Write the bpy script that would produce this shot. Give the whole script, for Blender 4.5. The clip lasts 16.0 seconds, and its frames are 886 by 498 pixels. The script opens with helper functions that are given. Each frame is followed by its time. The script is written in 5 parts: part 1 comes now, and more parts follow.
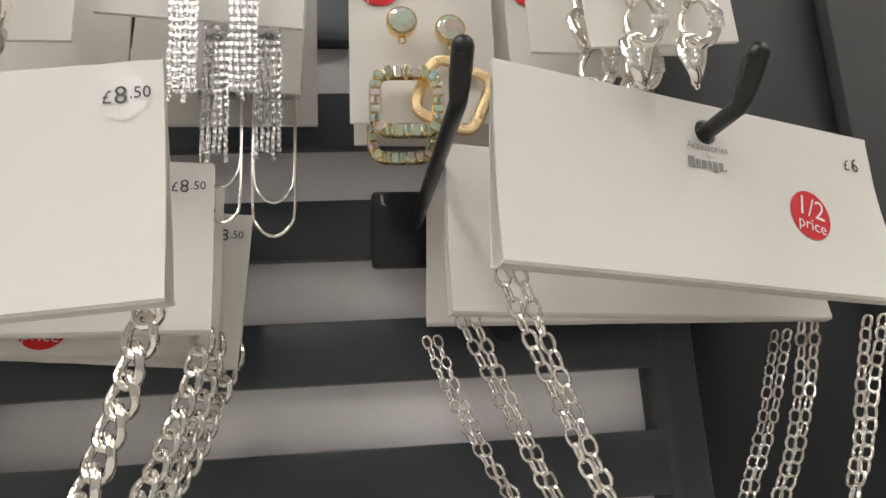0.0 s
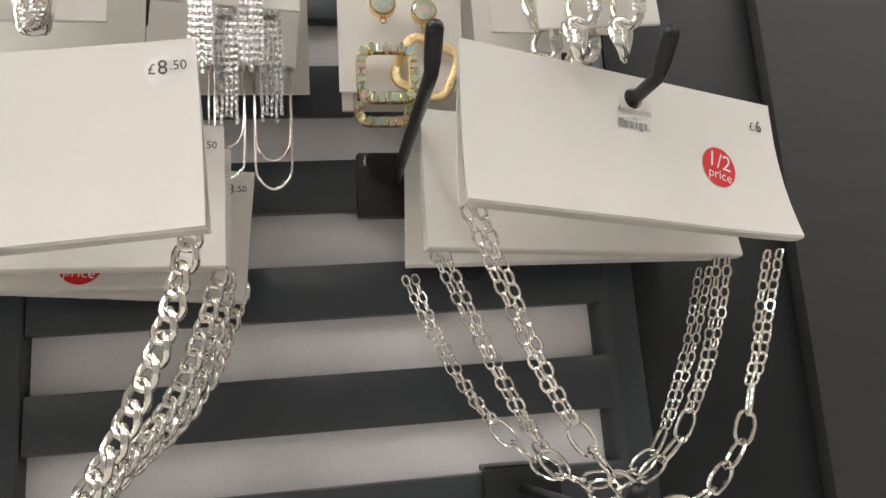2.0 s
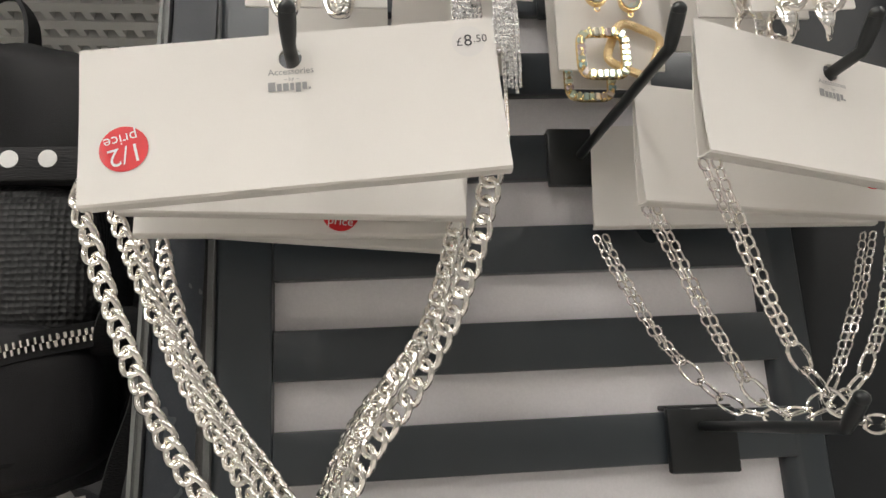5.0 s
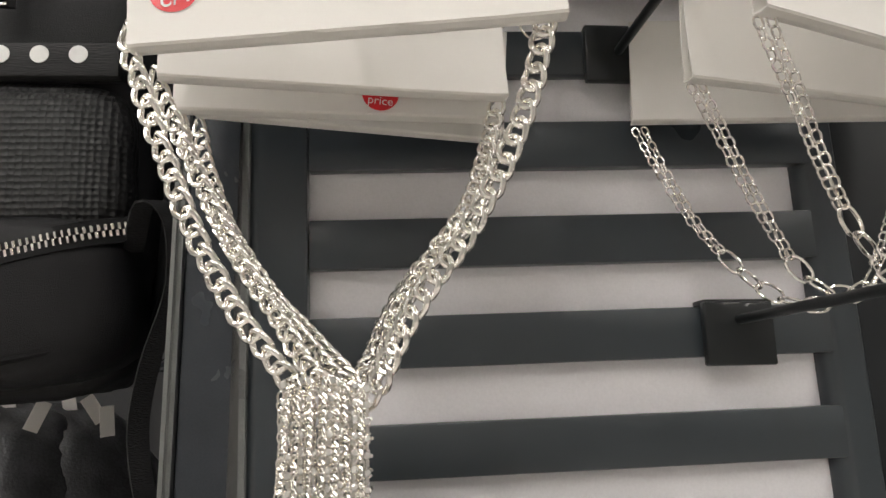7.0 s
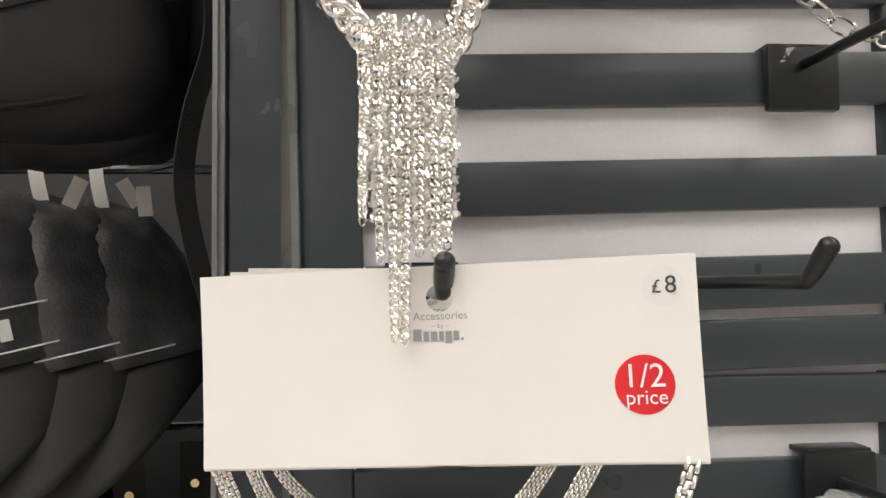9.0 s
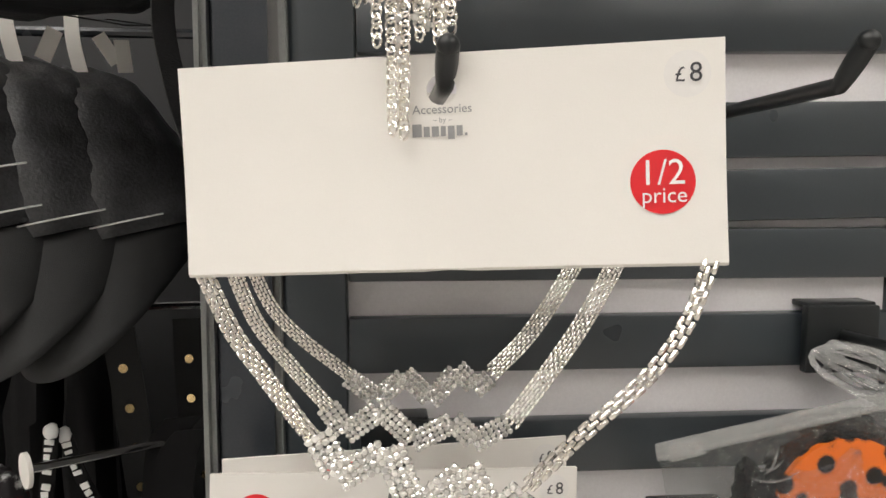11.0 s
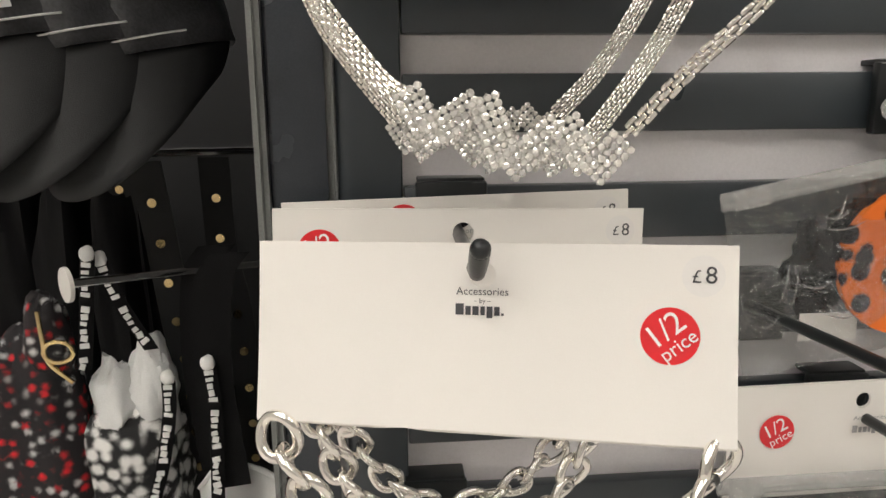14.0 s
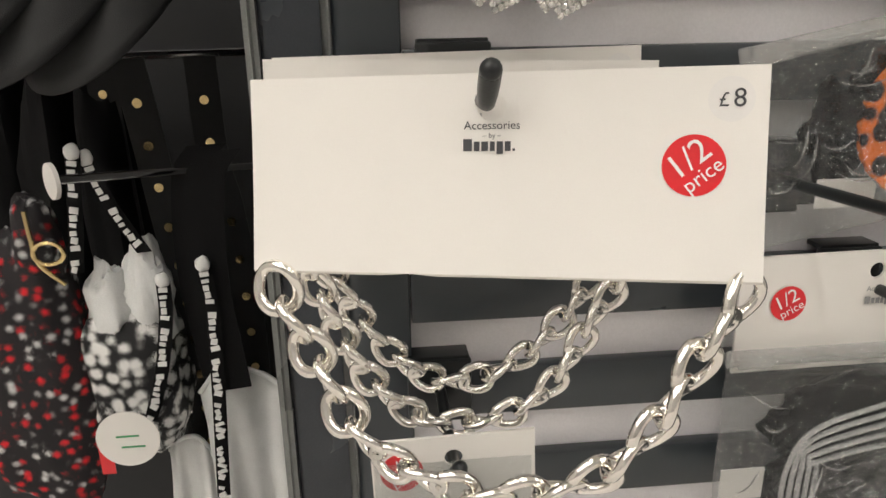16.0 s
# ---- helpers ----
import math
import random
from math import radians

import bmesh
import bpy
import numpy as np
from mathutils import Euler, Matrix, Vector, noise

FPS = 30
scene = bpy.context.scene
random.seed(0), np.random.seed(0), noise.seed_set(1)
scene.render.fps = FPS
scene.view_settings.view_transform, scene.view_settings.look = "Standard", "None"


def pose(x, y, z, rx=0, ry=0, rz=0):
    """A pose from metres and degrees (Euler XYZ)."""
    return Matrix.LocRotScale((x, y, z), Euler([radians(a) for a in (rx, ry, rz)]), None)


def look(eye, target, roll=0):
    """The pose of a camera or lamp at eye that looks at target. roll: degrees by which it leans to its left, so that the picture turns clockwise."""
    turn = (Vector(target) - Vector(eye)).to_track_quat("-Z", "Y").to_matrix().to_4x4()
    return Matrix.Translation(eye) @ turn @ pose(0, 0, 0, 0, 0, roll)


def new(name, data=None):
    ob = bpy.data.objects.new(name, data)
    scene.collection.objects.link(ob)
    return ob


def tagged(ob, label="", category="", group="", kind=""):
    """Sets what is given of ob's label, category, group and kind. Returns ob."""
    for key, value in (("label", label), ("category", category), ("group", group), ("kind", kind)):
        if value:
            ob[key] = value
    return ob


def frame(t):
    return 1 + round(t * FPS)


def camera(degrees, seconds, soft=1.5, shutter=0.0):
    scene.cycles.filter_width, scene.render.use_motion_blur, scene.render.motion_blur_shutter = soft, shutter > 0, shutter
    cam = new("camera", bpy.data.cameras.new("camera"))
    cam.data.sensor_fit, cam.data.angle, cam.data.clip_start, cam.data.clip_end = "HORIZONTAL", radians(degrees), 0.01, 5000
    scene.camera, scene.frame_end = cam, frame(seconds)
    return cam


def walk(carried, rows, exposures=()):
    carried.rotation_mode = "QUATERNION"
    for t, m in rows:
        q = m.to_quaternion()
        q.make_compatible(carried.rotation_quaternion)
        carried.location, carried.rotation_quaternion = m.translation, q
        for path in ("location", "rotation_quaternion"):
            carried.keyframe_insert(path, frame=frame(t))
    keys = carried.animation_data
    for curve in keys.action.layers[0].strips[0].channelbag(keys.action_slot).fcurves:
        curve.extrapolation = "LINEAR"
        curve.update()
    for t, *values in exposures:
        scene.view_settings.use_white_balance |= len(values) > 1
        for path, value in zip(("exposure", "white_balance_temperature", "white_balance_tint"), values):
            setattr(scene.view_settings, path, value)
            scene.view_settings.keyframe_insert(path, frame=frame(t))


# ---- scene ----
cam = camera(65.2, 16.0)
PATH = [
    (0, (0.066, -0.314, 1.418), (0.283, 1.614, 1.902), -2.4),
    (0.5, (0.075, -0.332, 1.411), (0.344, 1.597, 1.863), -3.0),
    (1, (0.071, -0.338, 1.404), (0.364, 1.592, 1.839), -3.3),
    (1.5, (0.067, -0.347, 1.4), (0.366, 1.586, 1.819), -3.4),
    (2, (0.059, -0.36, 1.395), (0.35, 1.577, 1.802), -3.3),
    (2.5, (0.044, -0.373, 1.386), (0.314, 1.568, 1.786), -3.2),
    (3, (0.023, -0.393, 1.378), (0.27, 1.552, 1.774), -2.9),
    (3.5, (0.006, -0.397, 1.364), (0.221, 1.552, 1.762), -2.6),
    (4, (-0.013, -0.395, 1.363), (0.169, 1.554, 1.775), -2.1),
    (4.2, (-0.022, -0.393, 1.362), (0.154, 1.553, 1.788), -2.0),
    (6.3, (-0.035, -0.392, 1.36), (0.121, 1.551, 1.808), -1.3),
    (6.5, (-0.038, -0.385, 1.341), (0.118, 1.558, 1.787), -1.2),
    (7, (-0.048, -0.378, 1.313), (0.105, 1.579, 1.7), -1.1),
    (7.5, (-0.054, -0.376, 1.293), (0.1, 1.594, 1.604), -1.0),
    (8, (-0.063, -0.37, 1.269), (0.082, 1.612, 1.498), -0.7),
    (8.5, (-0.068, -0.362, 1.247), (0.077, 1.627, 1.4), -0.6),
    (9, (-0.075, -0.358, 1.234), (0.071, 1.635, 1.311), -0.5),
    (9.5, (-0.072, -0.35, 1.217), (0.08, 1.644, 1.213), -0.4),
    (10, (-0.073, -0.347, 1.206), (0.096, 1.645, 1.132), -0.3),
    (10.2, (-0.073, -0.345, 1.202), (0.089, 1.646, 1.102), -0.2),
    (12.3, (-0.084, -0.335, 1.194), (0.092, 1.645, 0.975), 0.6),
    (12.5, (-0.084, -0.333, 1.19), (0.088, 1.646, 0.961), 0.6),
    (13, (-0.092, -0.336, 1.166), (0.067, 1.638, 0.885), 0.3),
    (13.5, (-0.1, -0.337, 1.138), (0.054, 1.628, 0.797), -0.1),
    (14, (-0.103, -0.339, 1.12), (0.052, 1.613, 0.712), -0.5),
    (14.5, (-0.104, -0.34, 1.107), (0.053, 1.598, 0.64), -0.9),
    (15, (-0.104, -0.338, 1.101), (0.059, 1.587, 0.586), -1.0),
    (15.5, (-0.107, -0.334, 1.095), (0.057, 1.58, 0.538), -1.2),
    (16, (-0.107, -0.332, 1.086), (0.059, 1.573, 0.498), -1.1),
]
walk(cam, [(t, look(eye, target, roll)) for t, eye, target, roll in PATH],
     exposures=[(0, -0.34, 6250, 10), (3.5, -0.22, 6250, 10), (6.5, -0.30, 6240, 10), (7.2, -0.12, 6230, 10), (8.2, 0.05, 6250, 10), (10, -0.02, 6280, 10), (13, -0.11, 6380, 10), (16, -0.18, 6450, 10)])

# ---------------------------------------------------------------- light

world = bpy.data.worlds.new("world")
scene.world = world
world.use_nodes = True
world.node_tree.nodes["Background"].inputs[0].default_value = (0.9, 0.95, 1.0, 1)
world.node_tree.nodes["Background"].inputs[1].default_value = 0.02
PANEL_LIGHT = 15.0


# ---------------------------------------------------------------- materials
def principled(name):
    m = bpy.data.materials.new(name)
    m.use_nodes = True
    return m, m.node_tree, m.node_tree.nodes["Principled BSDF"]


def surface(name, rgb, rough=0.5, metal=0.0, vary=0.12, scale=40.0, bump=0.0, fine=900.0, spec=0.5, coat=0.0, stretch=(1, 1, 1), rvary=0.1):
    """Base colour with stains at a large scale and grain at a fine one, uneven gloss and a fine relief."""
    m, nt, b = principled(name)
    co = nt.nodes.new("ShaderNodeTexCoord")
    mp = nt.nodes.new("ShaderNodeMapping")
    mp.inputs["Scale"].default_value = stretch
    nt.links.new(co.outputs["Object"], mp.inputs["Vector"])
    big, small = nt.nodes.new("ShaderNodeTexNoise"), nt.nodes.new("ShaderNodeTexNoise")
    for n, s, d in ((big, scale, 3), (small, fine, 2)):
        n.inputs["Scale"].default_value, n.inputs["Detail"].default_value = s, d
        nt.links.new(mp.outputs["Vector"], n.inputs["Vector"])
    mix = nt.nodes.new("ShaderNodeMath")
    mix.operation = "MULTIPLY_ADD"
    nt.links.new(small.outputs["Fac"], mix.inputs[0])
    mix.inputs[1].default_value = 0.5
    nt.links.new(big.outputs["Fac"], mix.inputs[2])
    ramp = nt.nodes.new("ShaderNodeValToRGB")
    ramp.color_ramp.elements[0].position, ramp.color_ramp.elements[1].position = 0.45, 1.05
    ramp.color_ramp.elements[0].color = (*[c * (1 - vary) for c in rgb], 1)
    ramp.color_ramp.elements[1].color = (*[min(1, c * (1 + vary)) for c in rgb], 1)
    nt.links.new(mix.outputs[0], ramp.inputs[0])
    nt.links.new(ramp.outputs[0], b.inputs["Base Color"])
    rr = nt.nodes.new("ShaderNodeMapRange")
    rr.inputs[3].default_value, rr.inputs[4].default_value = max(0.02, rough - rvary), min(1, rough + rvary)
    nt.links.new(big.outputs["Fac"], rr.inputs[0])
    nt.links.new(rr.outputs[0], b.inputs["Roughness"])
    b.inputs["Metallic"].default_value = metal
    b.inputs["Specular IOR Level"].default_value = spec
    b.inputs["Coat Weight"].default_value = coat
    if bump:
        bp = nt.nodes.new("ShaderNodeBump")
        bp.inputs["Strength"].default_value, bp.inputs["Distance"].default_value = bump, 0.0008
        nt.links.new(small.outputs["Fac"], bp.inputs["Height"])
        nt.links.new(bp.outputs[0], b.inputs["Normal"])
    return m


def film(name, tint=(0.97, 0.98, 0.98), gloss=0.35, low=0.10, haze=0.0):
    """Thin clear plastic: see-through with a sheen that grows at grazing angles, and creases."""
    m, nt, b = principled(name)
    out = nt.nodes["Material Output"]
    tr, gl = nt.nodes.new("ShaderNodeBsdfTransparent"), nt.nodes.new("ShaderNodeBsdfGlossy")
    tr.inputs[0].default_value = (*tint, 1)
    gl.inputs["Roughness"].default_value = 0.08
    lw, mr, mx = nt.nodes.new("ShaderNodeLayerWeight"), nt.nodes.new("ShaderNodeMapRange"), nt.nodes.new("ShaderNodeMixShader")
    lw.inputs[0].default_value = 0.15
    mr.inputs[3].default_value, mr.inputs[4].default_value = low, gloss + 0.3
    nz, bp = nt.nodes.new("ShaderNodeTexNoise"), nt.nodes.new("ShaderNodeBump")
    nz.inputs["Scale"].default_value, nz.inputs["Detail"].default_value = 42, 3
    bp.inputs["Strength"].default_value, bp.inputs["Distance"].default_value = 1.0, 0.03
    nt.links.new(nz.outputs["Fac"], bp.inputs["Height"])
    nt.links.new(bp.outputs[0], gl.inputs["Normal"])
    nt.links.new(lw.outputs["Facing"], mr.inputs[0])
    nt.links.new(mr.outputs[0], mx.inputs[0])
    nt.links.new(tr.outputs[0], mx.inputs[1])
    nt.links.new(gl.outputs[0], mx.inputs[2])
    milk, veil = nt.nodes.new("ShaderNodeBsdfDiffuse"), nt.nodes.new("ShaderNodeMixShader")
    milk.inputs[0].default_value, veil.inputs[0].default_value = (0.85, 0.85, 0.84, 1), haze
    nt.links.new(mx.outputs[0], veil.inputs[1])
    nt.links.new(milk.outputs[0], veil.inputs[2])
    nt.links.new(veil.outputs[0], out.inputs["Surface"])
    nt.nodes.remove(b)
    return m


def spotted(name, base, spot, scale, size, third=None, rough=0.8, ring=None):
    """Cloth or resin with scattered spots of a second (and third) colour."""
    m, nt, b = principled(name)
    co, vo = nt.nodes.new("ShaderNodeTexCoord"), nt.nodes.new("ShaderNodeTexVoronoi")
    vo.inputs["Scale"].default_value = scale
    vo.inputs["Randomness"].default_value = 0.75
    nz = nt.nodes.new("ShaderNodeTexNoise")
    nz.inputs["Scale"].default_value = scale * 2.2
    add = nt.nodes.new("ShaderNodeMixRGB")
    add.inputs[0].default_value = 0.012 if ring is None else 0.005
    nt.links.new(co.outputs["Object"], add.inputs[1])
    nt.links.new(nz.outputs["Color"], add.inputs[2])
    nt.links.new(add.outputs[0], vo.inputs["Vector"])
    r = nt.nodes.new("ShaderNodeValToRGB")
    r.color_ramp.interpolation = "CONSTANT"
    e = r.color_ramp.elements
    e[0].position, e[0].color = 0.0, (1, 1, 1, 1)
    e[1].position, e[1].color = size, (0, 0, 0, 1)
    nt.links.new(vo.outputs["Distance"], r.inputs[0])
    mx = nt.nodes.new("ShaderNodeMixRGB")
    mx.inputs[1].default_value, mx.inputs[2].default_value = (*base, 1), (*spot, 1)
    nt.links.new(r.outputs[0], mx.inputs[0])
    if third:
        sep, gt, m2 = nt.nodes.new("ShaderNodeSeparateColor"), nt.nodes.new("ShaderNodeMath"), nt.nodes.new("ShaderNodeMixRGB")
        gt.operation, gt.inputs[1].default_value = "GREATER_THAN", 0.5
        nt.links.new(vo.outputs["Color"], sep.inputs[0])
        nt.links.new(sep.outputs[0], gt.inputs[0])
        nt.links.new(gt.outputs[0], m2.inputs[0])
        m2.inputs[1].default_value, m2.inputs[2].default_value = (*spot, 1), (*third, 1)
        nt.links.new(m2.outputs[0], mx.inputs[2])
    nt.links.new(mx.outputs[0], b.inputs["Base Color"])
    b.inputs["Roughness"].default_value = rough
    return m


def chrome(name, rgb, rough, dents=0.25, scale=500):
    m, nt, b = principled(name)
    b.inputs["Base Color"].default_value = (*rgb, 1)
    b.inputs["Metallic"].default_value = 1.0
    nz, bp, mr = nt.nodes.new("ShaderNodeTexNoise"), nt.nodes.new("ShaderNodeBump"), nt.nodes.new("ShaderNodeMapRange")
    co = nt.nodes.new("ShaderNodeTexCoord")
    nt.links.new(co.outputs["Object"], nz.inputs["Vector"])
    nz.inputs["Scale"].default_value = scale
    bp.inputs["Strength"].default_value, bp.inputs["Distance"].default_value = dents, 0.0004
    nt.links.new(nz.outputs["Fac"], bp.inputs["Height"])
    nt.links.new(bp.outputs[0], b.inputs["Normal"])
    mr.inputs[3].default_value, mr.inputs[4].default_value = rough * 0.5, rough * 1.6
    nt.links.new(nz.outputs["Fac"], mr.inputs[0])
    nt.links.new(mr.outputs[0], b.inputs["Roughness"])
    return m


def crystal(name, tints):
    """Cut stones: bright facets whose tint changes from stone to stone."""
    m, nt, b = principled(name)
    oi, r = nt.nodes.new("ShaderNodeObjectInfo"), nt.nodes.new("ShaderNodeValToRGB")
    geo = nt.nodes.new("ShaderNodeNewGeometry")
    ad = nt.nodes.new("ShaderNodeMath")
    nt.links.new(oi.outputs["Random"], ad.inputs[0])
    nt.links.new(geo.outputs["Random Per Island"], ad.inputs[1])
    fr = nt.nodes.new("ShaderNodeMath")
    fr.operation = "FRACT"
    nt.links.new(ad.outputs[0], fr.inputs[0])
    while len(r.color_ramp.elements) < len(tints):
        r.color_ramp.elements.new(0.5)
    for k, c in enumerate(tints):
        r.color_ramp.elements[k].position, r.color_ramp.elements[k].color = k / max(1, len(tints) - 1), (*c, 1)
    nt.links.new(fr.outputs[0], r.inputs[0])
    nt.links.new(r.outputs[0], b.inputs["Base Color"])
    b.inputs["Metallic"].default_value = 0.55
    b.inputs["Roughness"].default_value = 0.04
    b.inputs["Coat Weight"].default_value = 1.0
    b.inputs["Coat Roughness"].default_value = 0.02
    return m


CARD = surface("white_card", (0.80, 0.775, 0.735), 0.55, vary=0.025, scale=18, bump=0.06, fine=2500, spec=0.35)
CARD_EDGE = surface("card_back", (0.78, 0.75, 0.70), 0.65, vary=0.03, scale=22, bump=0.08, fine=2500, spec=0.3)
INK = surface("grey_ink", (0.055, 0.055, 0.06), 0.5, vary=0.1)
FADED_INK = surface("pale_ink", (0.30, 0.30, 0.30), 0.4, vary=0.1)
RED = surface("red_sticker", (0.72, 0.022, 0.03), 0.32, vary=0.06, scale=60, coat=0.2)
STICKER_WHITE = surface("sticker_white", (0.85, 0.84, 0.84), 0.4, vary=0.02)
CLEAR_DOT = surface("clear_price_dot", (0.82, 0.80, 0.775), 0.16, vary=0.02, spec=0.6)
SLATE = surface("slate_paint", (0.031, 0.039, 0.046), 0.31, vary=0.16, scale=14, bump=0.10, fine=1400, spec=0.7)
DARK_SLATE = surface("dark_slate_paint", (0.015, 0.017, 0.019), 0.42, vary=0.16, scale=14, bump=0.10, fine=1400, spec=0.3)
# Worn pale grey that also paints in light reflected off the rounded edges.
SLATE_EDGE = surface("slate_edge_wear_sheen", (0.17, 0.175, 0.17), 0.30, vary=0.3, scale=18, bump=0.1, spec=0.6)
BOARD = surface("pale_backboard", (0.88, 0.86, 0.88), 0.6, vary=0.07, scale=9, bump=0.05, fine=700)
METAL = surface("grey_upright_metal", (0.032, 0.037, 0.044), 0.25, metal=0.1, vary=0.2, scale=26, bump=0.05)
SIDE = surface("side_panel_grey", (0.040, 0.042, 0.043), 0.50, spec=0.35, vary=0.18, scale=10, stretch=(0.3, 1, 5), bump=0.08)
BLACK_PLASTIC = surface("black_coated_hook", (0.010, 0.012, 0.013), 0.34, spec=0.35, vary=0.2, scale=60, bump=0.05, coat=0.3)
SILVER = chrome("bright_silver", (0.97, 0.94, 0.885), 0.08)
SILVER_FINE = chrome("fine_silver", (0.93, 0.90, 0.84), 0.18)
DULL_SILVER = chrome("dull_silver", (0.72, 0.71, 0.70), 0.24)
GOLD = chrome("pale_gold", (0.86, 0.66, 0.34), 0.16, 0.4)
GOLD_BRUSHED = chrome("brushed_gold", (0.84, 0.65, 0.36), 0.30, 0.9, 1500)
STONE = crystal("clear_stones", [(0.97, 0.95, 0.90), (0.82, 0.80, 0.75), (0.99, 0.97, 0.92), (0.68, 0.67, 0.65), (0.92, 0.90, 0.85)])
RAINBOW = crystal("iridescent_stones", [(0.92, 0.88, 0.62), (0.55, 0.82, 0.80), (0.95, 0.90, 0.80), (0.85, 0.66, 0.70), (0.93, 0.87, 0.60), (0.66, 0.86, 0.66), (0.95, 0.92, 0.75)])
CAP_CLOTH = surface("black_cap_cotton", (0.048, 0.049, 0.052), 0.36, vary=0.6, scale=34, bump=0.5, fine=420, spec=0.4)
BRIM_CLOTH = surface("charcoal_brim_twill", (0.034, 0.035, 0.036), 0.6, vary=0.25, scale=22, bump=0.3, fine=1300, spec=0.3)
PLAIN_CHROME = chrome("plain_chrome", (0.8, 0.79, 0.77), 0.12, 0.0)
NYLON = surface("black_nylon", (0.008, 0.008, 0.009), 0.5, vary=0.3, scale=30, bump=0.5, fine=1600, spec=0.2)
FELT = surface("black_cloth", (0.007, 0.007, 0.0075), 0.75, vary=0.3, scale=40, bump=0.6, fine=1200, spec=0.15)
CHARCOAL = surface("charcoal_cloth", (0.020, 0.021, 0.022), 0.55, vary=0.25, scale=25, bump=0.4, fine=1500, spec=0.25)
GREY_CLOTH = surface("light_grey_satin", (0.74, 0.75, 0.74), 0.55, vary=0.12, scale=20, bump=0.2, fine=900)
WHITE_PRINT = surface("white_print", (0.75, 0.75, 0.73), 0.6, vary=0.08, scale=60)
WEB = surface("ribbed_webbing", (0.007, 0.007, 0.008), 0.7, vary=0.3, scale=60, bump=0.9, fine=500, stretch=(0.3, 1, 2.5))
HEARTS = spotted("heart_print_cloth", (0.012, 0.010, 0.012), (0.72, 0.014, 0.024), 105, 0.32, third=(0.6, 0.6, 0.6))
POLKA = spotted("white_spot_cloth", (0.012, 0.012, 0.013), (0.80, 0.80, 0.78), 84, 0.45)
LEOPARD = spotted("orange_leopard_resin", (0.78, 0.17, 0.018), (0.01, 0.006, 0.004), 90, 0.45, rough=0.2, ring=1)
FILM = film("clear_film", gloss=0.55, low=0.12, haze=0.015)
FILM_THICK = film("thick_clear_plastic", (0.94, 0.95, 0.95), 0.6, 0.36, 0.22)
CREASE_GLINT = film("crease_glint_plastic", (0.95, 0.96, 0.96), 0.7, 0.55, 0.1)
DARK_WALL = surface("dark_wall", (0.02, 0.021, 0.023), 0.6, vary=0.3, scale=6)
PALE_WALL = surface("store_wall", (0.50, 0.49, 0.47), 0.7, vary=0.1, scale=3)
BOUNCE_WALL = surface("bounce_wall", (0.42, 0.41, 0.40), 0.7, vary=0.15, scale=3)
FLOOR = surface("store_floor", (0.62, 0.60, 0.575), 0.35, vary=0.12, scale=2.5, fine=60)
CEILING = surface("ceiling_white", (0.70, 0.70, 0.68), 0.7, vary=0.05, scale=4)
LIGHT_PANEL, _nt, _b = principled("lit_diffuser")
_b.inputs["Base Color"].default_value = (0.8, 0.8, 0.8, 1)
_b.inputs["Emission Color"].default_value = (1.0, 0.935, 0.85, 1)
_b.inputs["Emission Strength"].default_value = PANEL_LIGHT


# ---------------------------------------------------------------- building helpers
def world_of(ob):
    m = ob.matrix_basis.copy()
    while ob.parent:
        ob = ob.parent
        m = ob.matrix_basis @ m
    return m


PLACE = {"now": Matrix()}


def settle(centre=(0, 0, 0), move=(0, 0, 0), turn=(0, 0, 0), size=1.0):
    """Sets how the group of things built next is shifted, turned and sized as a whole about its centre."""
    c = Matrix.Translation(centre)
    PLACE["now"] = Matrix.Translation(move) @ c @ pose(0, 0, 0, *turn) @ Matrix.Scale(size, 4) @ c.inverted()


def thing(name, at=(0, 0, 0), label="", category="", group="", kind=""):
    ob = new(name)
    ob.empty_display_size = 0.01
    ob.matrix_basis = PLACE["now"] @ (at if isinstance(at, Matrix) else Matrix.Translation(at))
    return tagged(ob, label, category, group, kind)


def mesh_from(bm, name, material, smooth=True):
    me = bpy.data.meshes.new(name)
    bm.normal_update()
    bm.to_mesh(me)
    bm.free()
    me.materials.append(material)
    if smooth:
        me.polygons.foreach_set("use_smooth", [True] * len(me.polygons))
        me.set_sharp_from_angle(angle=radians(40))
    return me


def part(name, bm, material, parent, label="", smooth=True, local=False):
    """Links a bmesh, given in the world (or in the parent's own space), as one mesh under parent."""
    if not local and parent:
        bm.transform(world_of(parent).inverted() @ PLACE["now"])
    ob = new(name, mesh_from(bm, name, material, smooth))
    ob.parent = parent
    return tagged(ob, label)


def piece(name, me, parent, m):
    """One more object on a shared mesh, at the world pose m."""
    ob = new(name, me)
    ob.parent = parent
    ob.matrix_basis = world_of(parent).inverted() @ PLACE["now"] @ m
    return ob


def add_box(bm, x0, x1, y0, y1, z0, z1, bevel=0.0, seg=2, m=None):
    made = bmesh.ops.create_cube(bm, size=1.0)["verts"]
    t = Matrix.Translation(((x0 + x1) / 2, (y0 + y1) / 2, (z0 + z1) / 2)) @ Matrix.Diagonal((abs(x1 - x0), abs(y1 - y0), abs(z1 - z0), 1))
    bmesh.ops.transform(bm, matrix=(m or Matrix()) @ t, verts=made)
    if bevel:
        edges = list({e for v in made for e in v.link_edges})
        bmesh.ops.bevel(bm, geom=edges, offset=bevel, segments=seg, affect="EDGES", profile=0.5)
    return bm


def box(*a, **k):
    return add_box(bmesh.new(), *a, **k)


